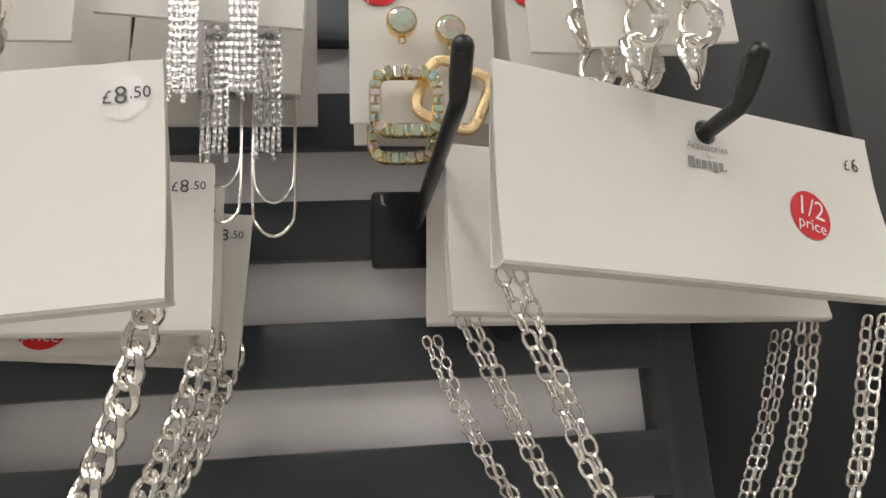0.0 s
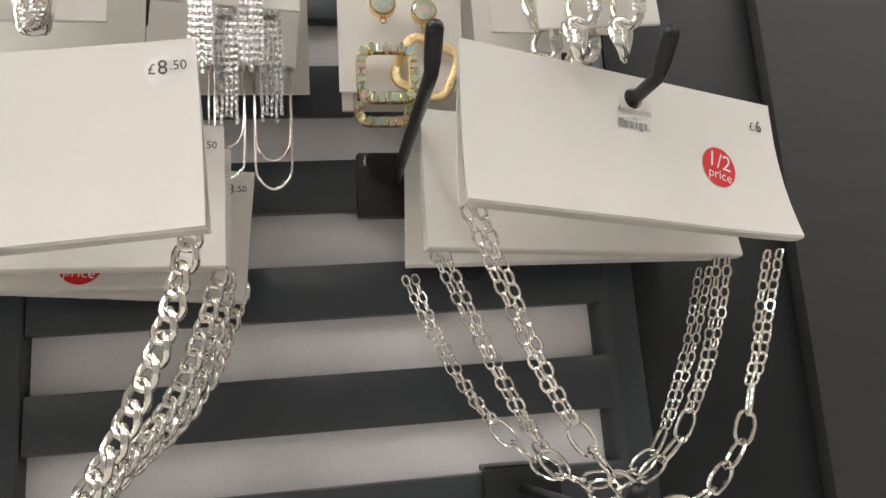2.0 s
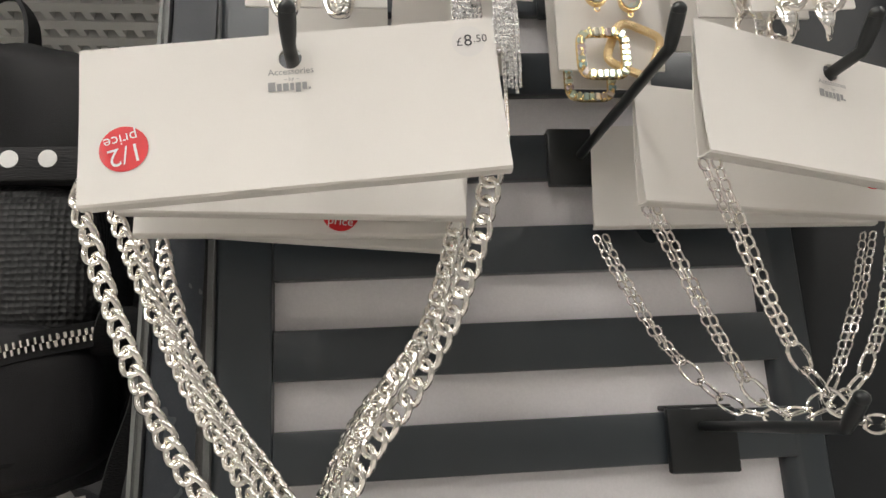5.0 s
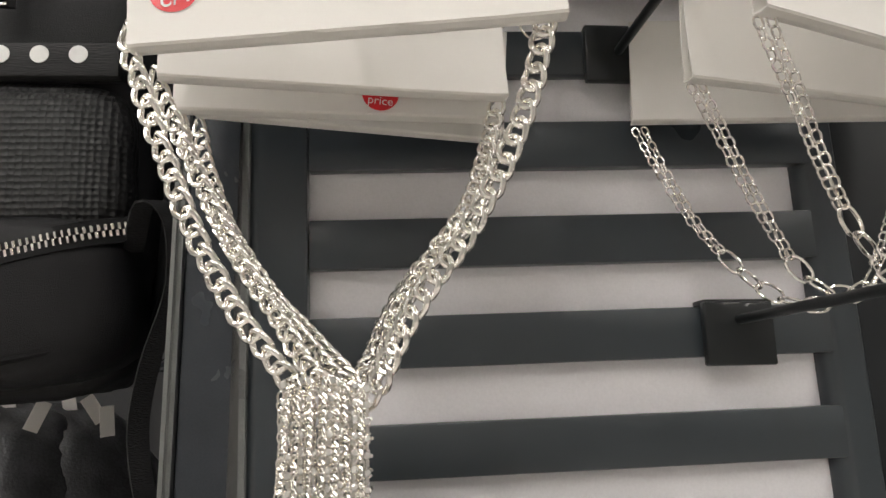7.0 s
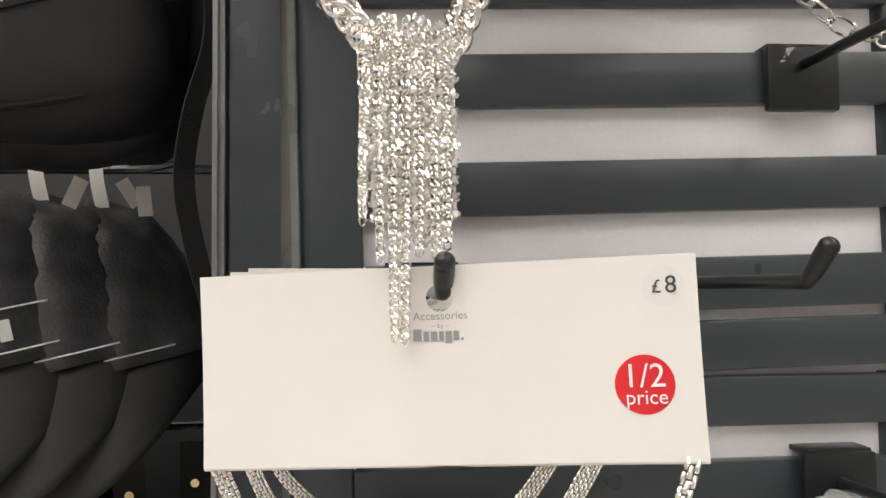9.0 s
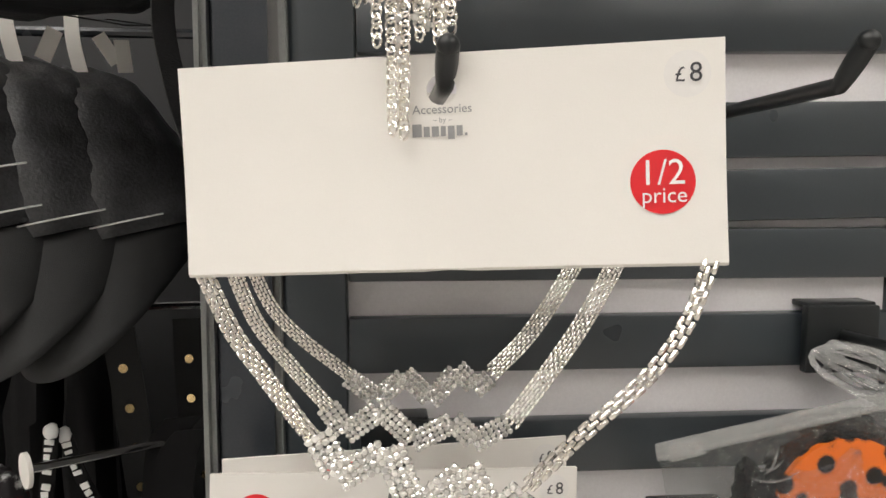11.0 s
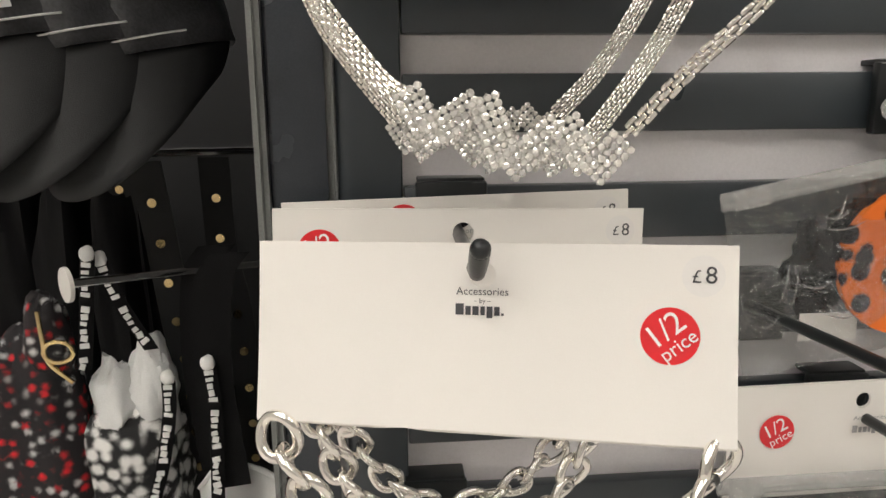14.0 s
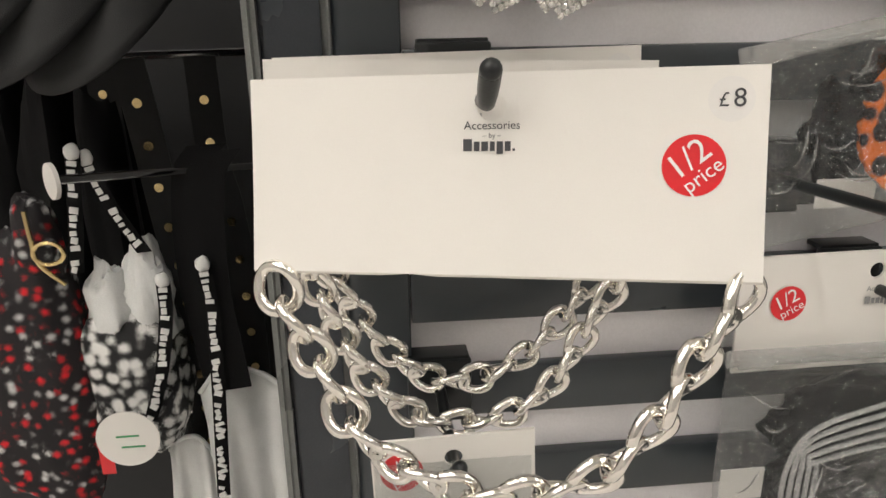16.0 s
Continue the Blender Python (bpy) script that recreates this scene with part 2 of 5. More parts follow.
def spline(pts, n):
    """n + 1 points at even steps along a smooth line through pts."""
    p = [Vector(q) for q in pts]
    p = [2 * p[0] - p[1]] + p + [2 * p[-1] - p[-2]]
    fine = []
    for a, b, c, d in zip(p, p[1:], p[2:], p[3:]):
        for k in range(16):
            t = k / 16
            fine.append(0.5 * ((2 * b) + (c - a) * t + (2 * a - 5 * b + 4 * c - d) * t * t + (3 * b - a - 3 * c + d) * t ** 3))
    fine.append(p[-2])
    run = [0.0]
    for a, b in zip(fine, fine[1:]):
        run.append(run[-1] + (b - a).length)
    out, k = [], 0
    for i in range(n + 1):
        s = run[-1] * i / n
        while k < len(run) - 2 and run[k + 1] < s:
            k += 1
        f = (s - run[k]) / max(1e-9, run[k + 1] - run[k])
        out.append(fine[k].lerp(fine[k + 1], min(1, f)))
    return out


def length(pts):
    q = spline(pts, 60)
    return sum((b - a).length for a, b in zip(q, q[1:]))


def sweep(bm, pts, radius, sides=8, closed=False, flat=1.0, up=(0, 0, 1), caps=True):
    """A tube along pts; radius may be a number or one for each point; flat squeezes it across."""
    n = len(pts)
    rings = []
    side = None
    for i, p in enumerate(pts):
        a = pts[(i - 1) % n] if closed or i else p
        b = pts[(i + 1) % n] if closed or i < n - 1 else p
        t = (Vector(b) - Vector(a)).normalized()
        if side is None:
            u = Vector(up)
            side = t.cross(u) if abs(t.dot(u)) < 0.95 else t.cross(Vector((1, 0, 0)))
        side = (side - t * side.dot(t)).normalized()
        w = side.cross(t)
        r = radius[i] if isinstance(radius, (list, tuple)) else radius
        rings.append([bm.verts.new(Vector(p) + r * (math.cos(k * math.tau / sides) * side + flat * math.sin(k * math.tau / sides) * w)) for k in range(sides)])
    for i in range(n if closed else n - 1):
        r0, r1 = rings[i], rings[(i + 1) % n]
        for k in range(sides):
            bm.faces.new((r0[k], r0[(k + 1) % sides], r1[(k + 1) % sides], r1[k]))
    if not closed and caps:
        bm.faces.new(rings[0][::-1])
        bm.faces.new(rings[-1])
    return bm


def disc(bm, m, radius, depth, n=40, dome=0.0):
    """A flat round slab in the x-z plane of m, its face towards -y."""
    f = [bm.verts.new(m @ Vector((radius * math.cos(a), -depth, radius * math.sin(a)))) for a in (k * math.tau / n for k in range(n))]
    b = [bm.verts.new(m @ Vector((radius * math.cos(a), 0, radius * math.sin(a)))) for a in (k * math.tau / n for k in range(n))]
    bm.faces.new(f)
    for k in range(n):
        bm.faces.new((f[k], b[k], b[(k + 1) % n], f[(k + 1) % n]))
    return bm


TEXTS = {}


def lettering(text, size):
    """Raised-nothing flat letters in the x-z plane, centred, facing -y, as a bmesh."""
    if text not in TEXTS:
        cu = bpy.data.curves.new("letters", "FONT")
        cu.body, cu.size, cu.align_x, cu.align_y, cu.resolution_u = text, 1.0, "CENTER", "CENTER", 3
        ob = bpy.data.objects.new("letters", cu)
        TEXTS[text] = bpy.data.meshes.new_from_object(ob)
        bpy.data.objects.remove(ob)
    bm = bmesh.new()
    bm.from_mesh(TEXTS[text])
    bm.transform(pose(0, 0, 0, 90) @ Matrix.Scale(size, 4))
    return bm


# ---------------------------------------------------------------- setting
def structure(name, bm, material, label, category="wall", smooth=True):
    ob = part(name, bm, material, None, label, smooth)
    return tagged(ob, label, category, kind="structure")


structure("floor", box(-3.2, 3.2, -3.6, 2.9, -0.06, 0.0), FLOOR, "pale polished vinyl shop floor", "floor")
structure("wall_north", box(-3.2, 3.2, 2.9, 3.0, 0, 2.9), PALE_WALL, "plain pale shop wall behind the fixtures", "wall")
# Unseen wall, its grey set to bounce light onto the display from the front.
structure("wall_south", box(-3.2, 3.2, -3.7, -3.6, 0, 2.9), BOUNCE_WALL, "unseen grey wall added to bounce light from the front", "wall")
# Side walls are out of view; added to close the room and lift fill.
structure("wall_east", box(3.2, 3.3, -3.6, 2.9, 0, 2.9), PALE_WALL, "unseen pale side wall added for fill and reflections", "wall")
structure("wall_west", box(-3.3, -3.2, -3.6, 2.9, 0, 2.9), PALE_WALL, "unseen pale side wall added for fill and reflections", "wall")
structure("ceiling", box(-3.3, 3.3, -3.7, 3.0, 2.96, 3.0), CEILING, "white shop ceiling above an open grid", "ceiling")

grid = bmesh.new()
for k in range(44):
    add_box(grid, -3.2 + k * 0.075, -3.2 + k * 0.075 + 0.03, 0.5, 2.9, 2.86, 2.90)
for k in range(20):
    add_box(grid, -3.2, 0.1, 0.5 + k * 0.125, 0.5 + k * 0.125 + 0.06, 2.852, 2.895)
structure("ceiling_grid", grid, CEILING, "white open-cell grid hung below the ceiling", "ceiling grid")


def ceiling_light(x, y, w, d, z=2.93, turn=0.0):
    at = pose(x, y, z, 0, 0, turn)
    t = thing("ceiling_light", at, "lit white ceiling panel out of view, right and rear ones added", "ceiling light", "shop ceiling lights")
    part("diffuser", box(-w / 2, w / 2, -d / 2, d / 2, -0.02, -0.012), LIGHT_PANEL, t, local=True)
    fr = bmesh.new()
    for x0, x1, y0, y1 in ((-w / 2 - 0.02, -w / 2, -d / 2 - 0.02, d / 2 + 0.02), (w / 2, w / 2 + 0.02, -d / 2 - 0.02, d / 2 + 0.02), (-w / 2, w / 2, -d / 2 - 0.02, -d / 2), (-w / 2, w / 2, d / 2, d / 2 + 0.02)):
        add_box(fr, x0, x1, y0, y1, -0.025, 0.03)
    part("frame", fr, METAL, t, local=True)


# Left strips follow the streaked shadows; right and rear ones are added fill.
for lx, ly, lw, ld in ((-2.7, -1.7, 0.18, 3.0), (-1.95, -1.7, 0.18, 3.0), (-1.2, -1.7, 0.18, 3.0), (-0.45, -1.7, 0.18, 3.0), (1.2, -1.7, 0.18, 3.0), (2.4, -1.7, 0.18, 3.0), (1.6, 1.6, 0.18, 2.0), (-2.2, 1.9, 0.3, 1.4)):
    ceiling_light(lx, ly, lw, ld)

# the slatted display wall: two framed panels one above the other, in front of a pale board
LEFT, RIGHT = -0.095, 0.192
structure("backboard", box(LEFT - 0.0005, RIGHT + 0.0120, 0.0105, 0.0150, 0.15, 1.86), BOARD, "pale grey painted board behind the dark slats", "board")
SLATS_UP = [1.802 - 0.0565 * k for k in range(5)] + [1.5205, 1.4630, 1.4065, 1.3515, 1.2940, 1.2410]
SLATS_DOWN = [1.1345, 1.0805, 1.0265, 0.9715, 0.9160, 0.8605, 0.805, 0.75]


def slat_panel(name, tops, z0, z1, rail_top, rail_bottom, seed, lean=0.0):
    rnd = random.Random(seed)
    p = tagged(new(name), "dark slate-grey painted frame with horizontal slats", "slatted panel", kind="structure")
    for x0, x1 in ((-0.1310, LEFT - 0.0006), (RIGHT + 0.0006, 0.2165)):
        b = box(x0, x1, 0.0, 0.0160, z0, z1)
        outer = [e for e in b.edges if all(v.co.y < 0.001 for v in e.verts) and abs(e.verts[0].co.x - e.verts[1].co.x) < 1e-6]
        far = [e for e in outer if abs(e.verts[0].co.x - x0) < 1e-6]
        bmesh.ops.bevel(b, geom=far, offset=0.0120, segments=6, affect="EDGES", profile=0.6)
        near = [e for e in b.edges if all(v.co.y < 0.001 for v in e.verts)]
        bmesh.ops.bevel(b, geom=near, offset=0.0008, segments=1, affect="EDGES")
        part("post", b, SLATE, p)
    # Separate pale strip stands in for reflected light on the post's rounded edge.
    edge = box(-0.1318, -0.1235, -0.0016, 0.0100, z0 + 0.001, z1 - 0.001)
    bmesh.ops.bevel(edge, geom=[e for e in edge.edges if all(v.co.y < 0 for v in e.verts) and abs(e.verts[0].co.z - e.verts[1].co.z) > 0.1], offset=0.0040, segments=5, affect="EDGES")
    part("edge_sheen", edge, SLATE_EDGE, p, "rounded post edge with reflected light painted pale")
    for a, c in ((rail_top, z1), (z0, rail_bottom)):
        part("rail", box(LEFT, RIGHT + 0.012, 0.0005, 0.0098, a, c - 0.0006, bevel=0.0012), SLATE, p)
    for z in tops:
        w = rnd.uniform(-0.0006, 0.0006)
        part("slat", box(LEFT, RIGHT + 0.012, 0.001 + w, 0.0095 + w, z - 0.0282, z, bevel=0.0011), SLATE, p)
    if lean:
        p.matrix_basis = Matrix.Translation((0.0022, -0.0004, 1.40)) @ pose(0, 0, 0, 0, lean, 0) @ Matrix.Translation((0, 0, -1.40))
    return p


slat_panel("slat_panel_upper", SLATS_UP, 1.1805, 1.86, 1.83, 1.2075, 3, -1.2)
slat_panel("slat_panel_lower", SLATS_DOWN, 0.15, 1.1795, 1.1528, 0.20, 4)
structure("wall_panel_dark", box(0.2175, 0.3155, 0.004, 0.03, 0.15, 2.0, bevel=0.001), DARK_SLATE, "dark slate-painted flat panel beside the slats", "panel")
structure("wall_panel_grey", box(0.3165, 1.4, -0.004, 0.03, 0.15, 2.2, bevel=0.002), SIDE, "dull dark grey panel of the next fixture", "panel")
_u = box(-0.1640, -0.1316, -0.001, 0.060, 0.0, 2.2)
bmesh.ops.bevel(_u, geom=[e for e in _u.edges if all(v.co.y < 0 and v.co.x < -0.163 for v in e.verts)], offset=0.0070, segments=6, affect="EDGES")
structure("trim", _u, METAL, "scuffed dark slate metal upright between two bays", "upright")
# Scuffed chamfer, kept paler to paint in the light on its rim.
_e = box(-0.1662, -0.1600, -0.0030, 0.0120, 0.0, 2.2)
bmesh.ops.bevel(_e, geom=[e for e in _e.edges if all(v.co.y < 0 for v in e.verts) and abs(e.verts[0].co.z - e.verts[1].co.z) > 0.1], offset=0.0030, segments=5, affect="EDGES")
structure("trim_edge", _e, SLATE_EDGE, "scuffed edge strip of the metal upright, sheen painted pale", "upright")
structure("wall_return", box(-0.1560, -0.1320, 0.0605, 0.61, 0.0, 2.2), DARK_WALL, "dark side of the display bay", "wall")
structure("fixture_base", box(-0.142, 1.4, 0.0, 0.35, 0.0, 0.149, bevel=0.003), SLATE, "dark plinth under the display wall", "plinth")
structure("bay_back", box(-1.6, -0.15, 0.62, 0.64, 0.0, 1.72), DARK_WALL, "dark back wall of the neighbouring bay", "wall")


# ---------------------------------------------------------------- hooks
def display_hook(x, ztop, reach=0.132, dx=0.007, w=0.040, label="black plastic-coated display hook clipped on a slat", cut=0.5, drop=0.0125, tip=0.0106):
    """A clip over a slat with a peg that runs out and turns up at its end. Returns the peg's height."""
    settled, PLACE["now"] = PLACE["now"], Matrix()
    t = thing("display_hook", (x, 0, ztop), label, "hook", "display hooks")
    clip = box(x - w * cut, x + w * (1 - cut), -0.0055, 0.0005, ztop - 0.0335, ztop + 0.002, bevel=0.0014)
    add_box(clip, x - w * cut + 0.001, x + w * (1 - cut) - 0.001, -0.003, 0.017, ztop + 0.0005, ztop + 0.0035, bevel=0.0008)
    part("clip", clip, BLACK_PLASTIC, t)
    z = ztop - drop
    peg = bmesh.new()
    line = spline([(x, -0.004, z - 0.001), (x + dx * 0.5, -reach * 0.5, z), (x + dx, -reach, z + 0.001)], 14)
    up = Vector((dx * 0.08, -tip, tip))
    line += [line[-1] + up * k for k in (0.12, 0.3, 0.6, 1.0)]
    end = line[-1] + up.normalized() * 0.001
    sweep(peg, line, [0.0028] * (len(line) - 4) + [0.0029, 0.0032, 0.0034, 0.0034], 12)
    bmesh.ops.create_uvsphere(peg, u_segments=12, v_segments=8, radius=0.00342, matrix=Matrix.Translation(end))
    part("peg", peg, BLACK_PLASTIC, t)
    PLACE["now"] = settled
    return z


Z_A, Z_D, Z_F, Z_H, Z_I, Z_G = 1.5205, 1.3515, 1.2395, 1.0805, 1.0300, 1.1370
display_hook(0.0880, Z_A + 0.0005, reach=0.130, dx=0.005, drop=0.0135)
display_hook(0.170, Z_A + 0.0010, reach=0.130, dx=0.010, drop=0.0145)
display_hook(-0.070, Z_A - 0.0010, reach=0.147, dx=0.004, drop=0.0220, tip=0.0085)
display_hook(0.146, Z_D + 0.0028, reach=0.120, drop=0.0073)
display_hook(0.0585, Z_F - 0.001, drop=0.0085)
display_hook(-0.060, Z_F - 0.002, reach=0.136, dx=0.001, drop=0.0098, tip=0.0088)
display_hook(-0.072, Z_H + 0.001, reach=0.124, w=0.035, dx=-0.003, drop=0.0155, tip=0.0090)
display_hook(0.160, Z_G, reach=0.05, dx=0.0)
display_hook(0.083, Z_I, w=0.042, dx=0.010)

# ---------------------------------------------------------------- cards
W, H = 0.162, 0.0635
HOLE = 0.0105


def card_bend(v, curl, sag):
    """The soft bow of a folded card: its lower edge comes forward, one side curls."""
    t = max(0.0, min(1.0, -v.z / H))
    u = v.x / (W / 2)
    return Vector((v.x, v.y - 0.0030 * t ** 2 + sag * (1 - u * u) - curl * max(0, u) ** 3 * t * t - curl * 0.3 * t * t * t, v.z - 0.0010 * abs(curl) / 0.004 * max(0, u) ** 2 * t))


def sheet_with_hole(bm, y_at, w, h, hole_z, r, nx=18, nz=18, bend=None):
    """A panel w wide that hangs h down from z = 0, with a round hole; y_at(z) is its depth."""
    s = 0.0075
    xs = sorted([-w / 2 + w * k / nx for k in range(nx + 1) if abs(-w / 2 + w * k / nx) > s + 0.001] + [-s, s])
    zs = sorted([-h * k / nz for k in range(nz + 1) if abs(-h * k / nz + hole_z) > s + 0.001] + [-hole_z - s, -hole_z + s])
    put = {}
    rim = []
    for k in range(24):
        c, d = math.cos(math.pi / 4 + k * math.tau / 24), math.sin(math.pi / 4 + k * math.tau / 24)
        rim.append((round(c * s / max(abs(c), abs(d)), 6), round(-hole_z + d * s / max(abs(c), abs(d)), 6)))

    def vert(x, z):
        key = (round(x, 6), round(z, 6))
        if key not in put:
            v = Vector((x, y_at(z), z))
            put[key] = bm.verts.new(bend(v) if bend else v)
        return put[key]

    for xa, xb in zip(xs, xs[1:]):
        for za, zb in zip(zs, zs[1:]):
            if abs(xa + s) < 1e-6 and abs(za + hole_z + s) < 1e-6 and r > 0:
                n = 24
                outer, inner = [], []
                for k in range(n):
                    a = math.pi / 4 + k * math.tau / n
                    c, d = math.cos(a), math.sin(a)
                    q = s / max(abs(c), abs(d))
                    outer.append(vert(round(c * q, 6), round(-hole_z + d * q, 6)))
                    inner.append(vert(round(c * r, 6), round(-hole_z + d * r, 6)))
                for k in range(n):
                    bm.faces.new((outer[k], outer[(k + 1) % n], inner[(k + 1) % n], inner[k]))
            else:
                loop = []
                for (x1, z1), (x2, z2) in (((xa, za), (xb, za)), ((xb, za), (xb, zb)), ((xb, zb), (xa, zb)), ((xa, zb), (xa, za))):
                    loop.append(vert(x1, z1))
                    if r > 0 and max(abs((x1 + x2) / 2), abs((z1 + z2) / 2 + hole_z)) < s + 1e-6:
                        between = [p for p in rim if min(x1, x2) - 1e-6 <= p[0] <= max(x1, x2) + 1e-6 and min(z1, z2) - 1e-6 <= p[1] <= max(z1, z2) + 1e-6]
                        between = [p for p in between if math.hypot(p[0] - x1, p[1] - z1) > 1e-5 and math.hypot(p[0] - x2, p[1] - z2) > 1e-5]
                        loop += [vert(*p) for p in sorted(between, key=lambda p: math.hypot(p[0] - x1, p[1] - z1))]
                bm.faces.new(loop)


def thicken(ob, t=0.0006):
    s = ob.modifiers.new("thickness", "SOLIDIFY")
    s.thickness, s.offset = t, 0
    return ob


def print_on(card, bm, material, name, bend, x, z, turn=0.0, lift=0.0006, label=""):
    bm.transform(pose(x, -lift, z, 0, turn, 0))
    for v in bm.verts:
        v.co = bend(v.co)
    return part(name, bm, material, card, label, smooth=False, local=True)


def half_price(card, bend, x, z, turn=0.0, r=0.0092, lift=0.0006):
    d = bmesh.new()
    bmesh.ops.create_circle(d, cap_ends=True, cap_tris=False, segments=40, radius=r, matrix=pose(0, 0, 0, 90))
    s = print_on(card, d, RED, "sticker", bend, x, z, 0, lift, "round red half-price sticker")
    for text, size, dx, dz in (("1/2", 0.0104, -0.0002, 0.0024), ("price", 0.0064, 0.0003, -0.0040)):
        b = lettering(text, size * r / 0.0092)
        b.transform(pose(0, 0, 0, 0, turn, 0) @ Matrix.Translation((dx, 0, dz)))
        print_on(s, b, STICKER_WHITE, "lettering", bend, x, z, 0, lift + 0.0004)


def brand_print(card, bend, scale=1.0, z=-0.0163, material=None, x=0.0):
    ink = material or FADED_INK
    print_on(card, lettering("Accessories", 0.0037 * scale), ink, "lettering", bend, x, z)
    print_on(card, lettering("– by –", 0.0023 * scale), ink, "lettering", bend, x, z - 0.0031 * scale)
    at = -0.0091
    for k, w in enumerate((0.0034, 0.0024, 0.0027, 0.0021, 0.0026, 0.0024, 0.0014)):
        top = (0.0020, 0.0012, 0.0012, 0.0012, 0.0012, 0.0012, -0.0010)[k]
        foot = -0.0018 - (0.0009 if k == 4 else 0)
        bar = box(at * scale, (at + w - 0.0006) * scale, -0.0001, 0, (-0.0061 + foot) * scale, (-0.0061 + top) * scale)
        print_on(card, bar, ink, "brand_bar", bend, x, z)
        at += w


def folded_card(at, price, sticker=(0.0615, -0.039, 0), curl=0.0, depth=0.008, sag=0.0, printed=True, dot=True, label="", ink=None, seed=0, shift=0.0):
    """A folded card with a slot for the peg; `at` is the middle of its top edge."""
    rnd = random.Random(seed)
    card = thing("necklace_card", at, label or "white folded necklace card with printed price on a hook", "display card", "necklace cards")

    def bend(v):
        return card_bend(v, curl, sag)

    front = bmesh.new()
    sheet_with_hole(front, lambda z: 0.0, W, H, HOLE, 0.0045, bend=bend)
    thicken(part("front", front, CARD, card, local=True, smooth=False))
    fold = bmesh.new()
    rows = []
    for k in range(19):
        x = -W / 2 + W * k / 18
        dent = 0.0010 * math.exp(-((x - 0.01 * rnd.uniform(-3, 3)) / 0.006) ** 2) * rnd.uniform(0, 1)
        f0 = bend(Vector((x, 0, -H)))
        pts = [f0 + Vector((0, 0, 0.0004)), f0 + Vector((0, 0.0006, -0.0006 + dent)), f0 + Vector((0, depth * 0.5, -0.0011 + dent)), f0 + Vector((0, depth - 0.0006, -0.0006)), f0 + Vector((0, depth, 0.0004))]
        rows.append([fold.verts.new(p) for p in pts])
    for a, b in zip(rows, rows[1:]):
        for k in range(4):
            fold.faces.new((a[k], a[k + 1], b[k + 1], b[k]))
    thicken(part("fold", fold, CARD_EDGE, card, local=True, smooth=False))
    back = bmesh.new()
    sheet_with_hole(back, lambda z: 0.0009 + (depth - 0.0012) * min(1, -z / H), W - 0.0006, H, HOLE, 0.0048, bend=bend)
    thicken(part("back", back, CARD_EDGE, card, local=True, smooth=False))
    if printed:
        brand_print(card, bend, material=ink)
    if price:
        if dot:
            d = bmesh.new()
            bmesh.ops.create_circle(d, cap_ends=True, segments=32, radius=0.0066, matrix=pose(0, 0, 0, 90))
            print_on(card, d, CLEAR_DOT, "price_dot", bend, 0.0705, -0.0097, lift=0.0005, label="clear glossy price dot")
        if len(price) > 2:
            marks = ((0.0052, 0.0668, -0.0100), (0.0070, 0.0703, -0.0097), (0.0046, 0.0752, -0.0092))
        else:
            marks = ((0.0060, 0.0683, -0.0100), (0.0078, 0.0728, -0.0096))
        for text, (size, px, pz) in zip(price, marks):
            print_on(card, lettering(text, size), INK, "lettering", bend, px - shift * 0.4, pz - shift, lift=0.0009)
    if sticker:
        half_price(card, bend, *sticker)
    return card


def hang(tl, tr, lean=0.0):
    """Pose of a card from the two ends of its top edge; lean tips its foot forward, in degrees."""
    a, b = Vector(tl), Vector(tr)
    x = (b - a).normalized()
    y = Vector((0, 0, 1)).cross(x).normalized()
    z = x.cross(y)
    m = Matrix((x, y, z)).transposed().to_4x4()
    return Matrix.Translation((a + b) / 2) @ m @ pose(0, 0, 0, lean)


E6, E850, E8 = ("£", "6"), ("£", "8", ".50"), ("£", "8")
GREY_LABEL = "white folded card, price and red sticker, behind another"
# cards of fine chains
settle((0.178, -0.083, 1.450), (-0.0007, 0.0000, -0.0002), (1.31, -0.77, 0.53), 0.9715)
folded_card(hang((0.1006, -0.1327, 1.5255), (0.2590, -0.0860, 1.5160)), E6, (0.0436, -0.0352, 12), curl=0.006, label="white folded six-pound necklace card, curled at one side", seed=1, dot=False, shift=0.0026)
folded_card(hang((0.0935, -0.0790, 1.5190), (0.2530, -0.0500, 1.5150)), E6, curl=0.003, label=GREY_LABEL, seed=2)
folded_card(hang((0.0925, -0.0060, 1.5240), (0.2540, -0.0330, 1.5170)), E6, label=GREY_LABEL, seed=3)
# cards of heavy chains
settle((-0.070, -0.098, 1.481), (0.0031, 0.0046, -0.0019), (1.69, -0.95, 1.03), 1.0028)
folded_card(hang((-0.1525, -0.1380, 1.5045), (0.0112, -0.1490, 1.5150)), E850, (-0.0640, -0.0425, 168), curl=0.002, label="white folded necklace card with upside-down sticker", seed=4)
folded_card(hang((-0.1545, -0.0850, 1.5170), (0.0070, -0.0620, 1.5170)), E850, None, curl=0.003, depth=0.009, label=GREY_LABEL, seed=5)
folded_card(hang((-0.1540, -0.0560, 1.5130), (0.0070, -0.0480, 1.5110)), E850, (0.0190, -0.0530, 6), depth=0.009, label=GREY_LABEL, seed=6)
folded_card(hang((-0.1450, -0.0330, 1.5190), (0.0160, -0.0300, 1.5050)), E850, None, label=GREY_LABEL, seed=7)
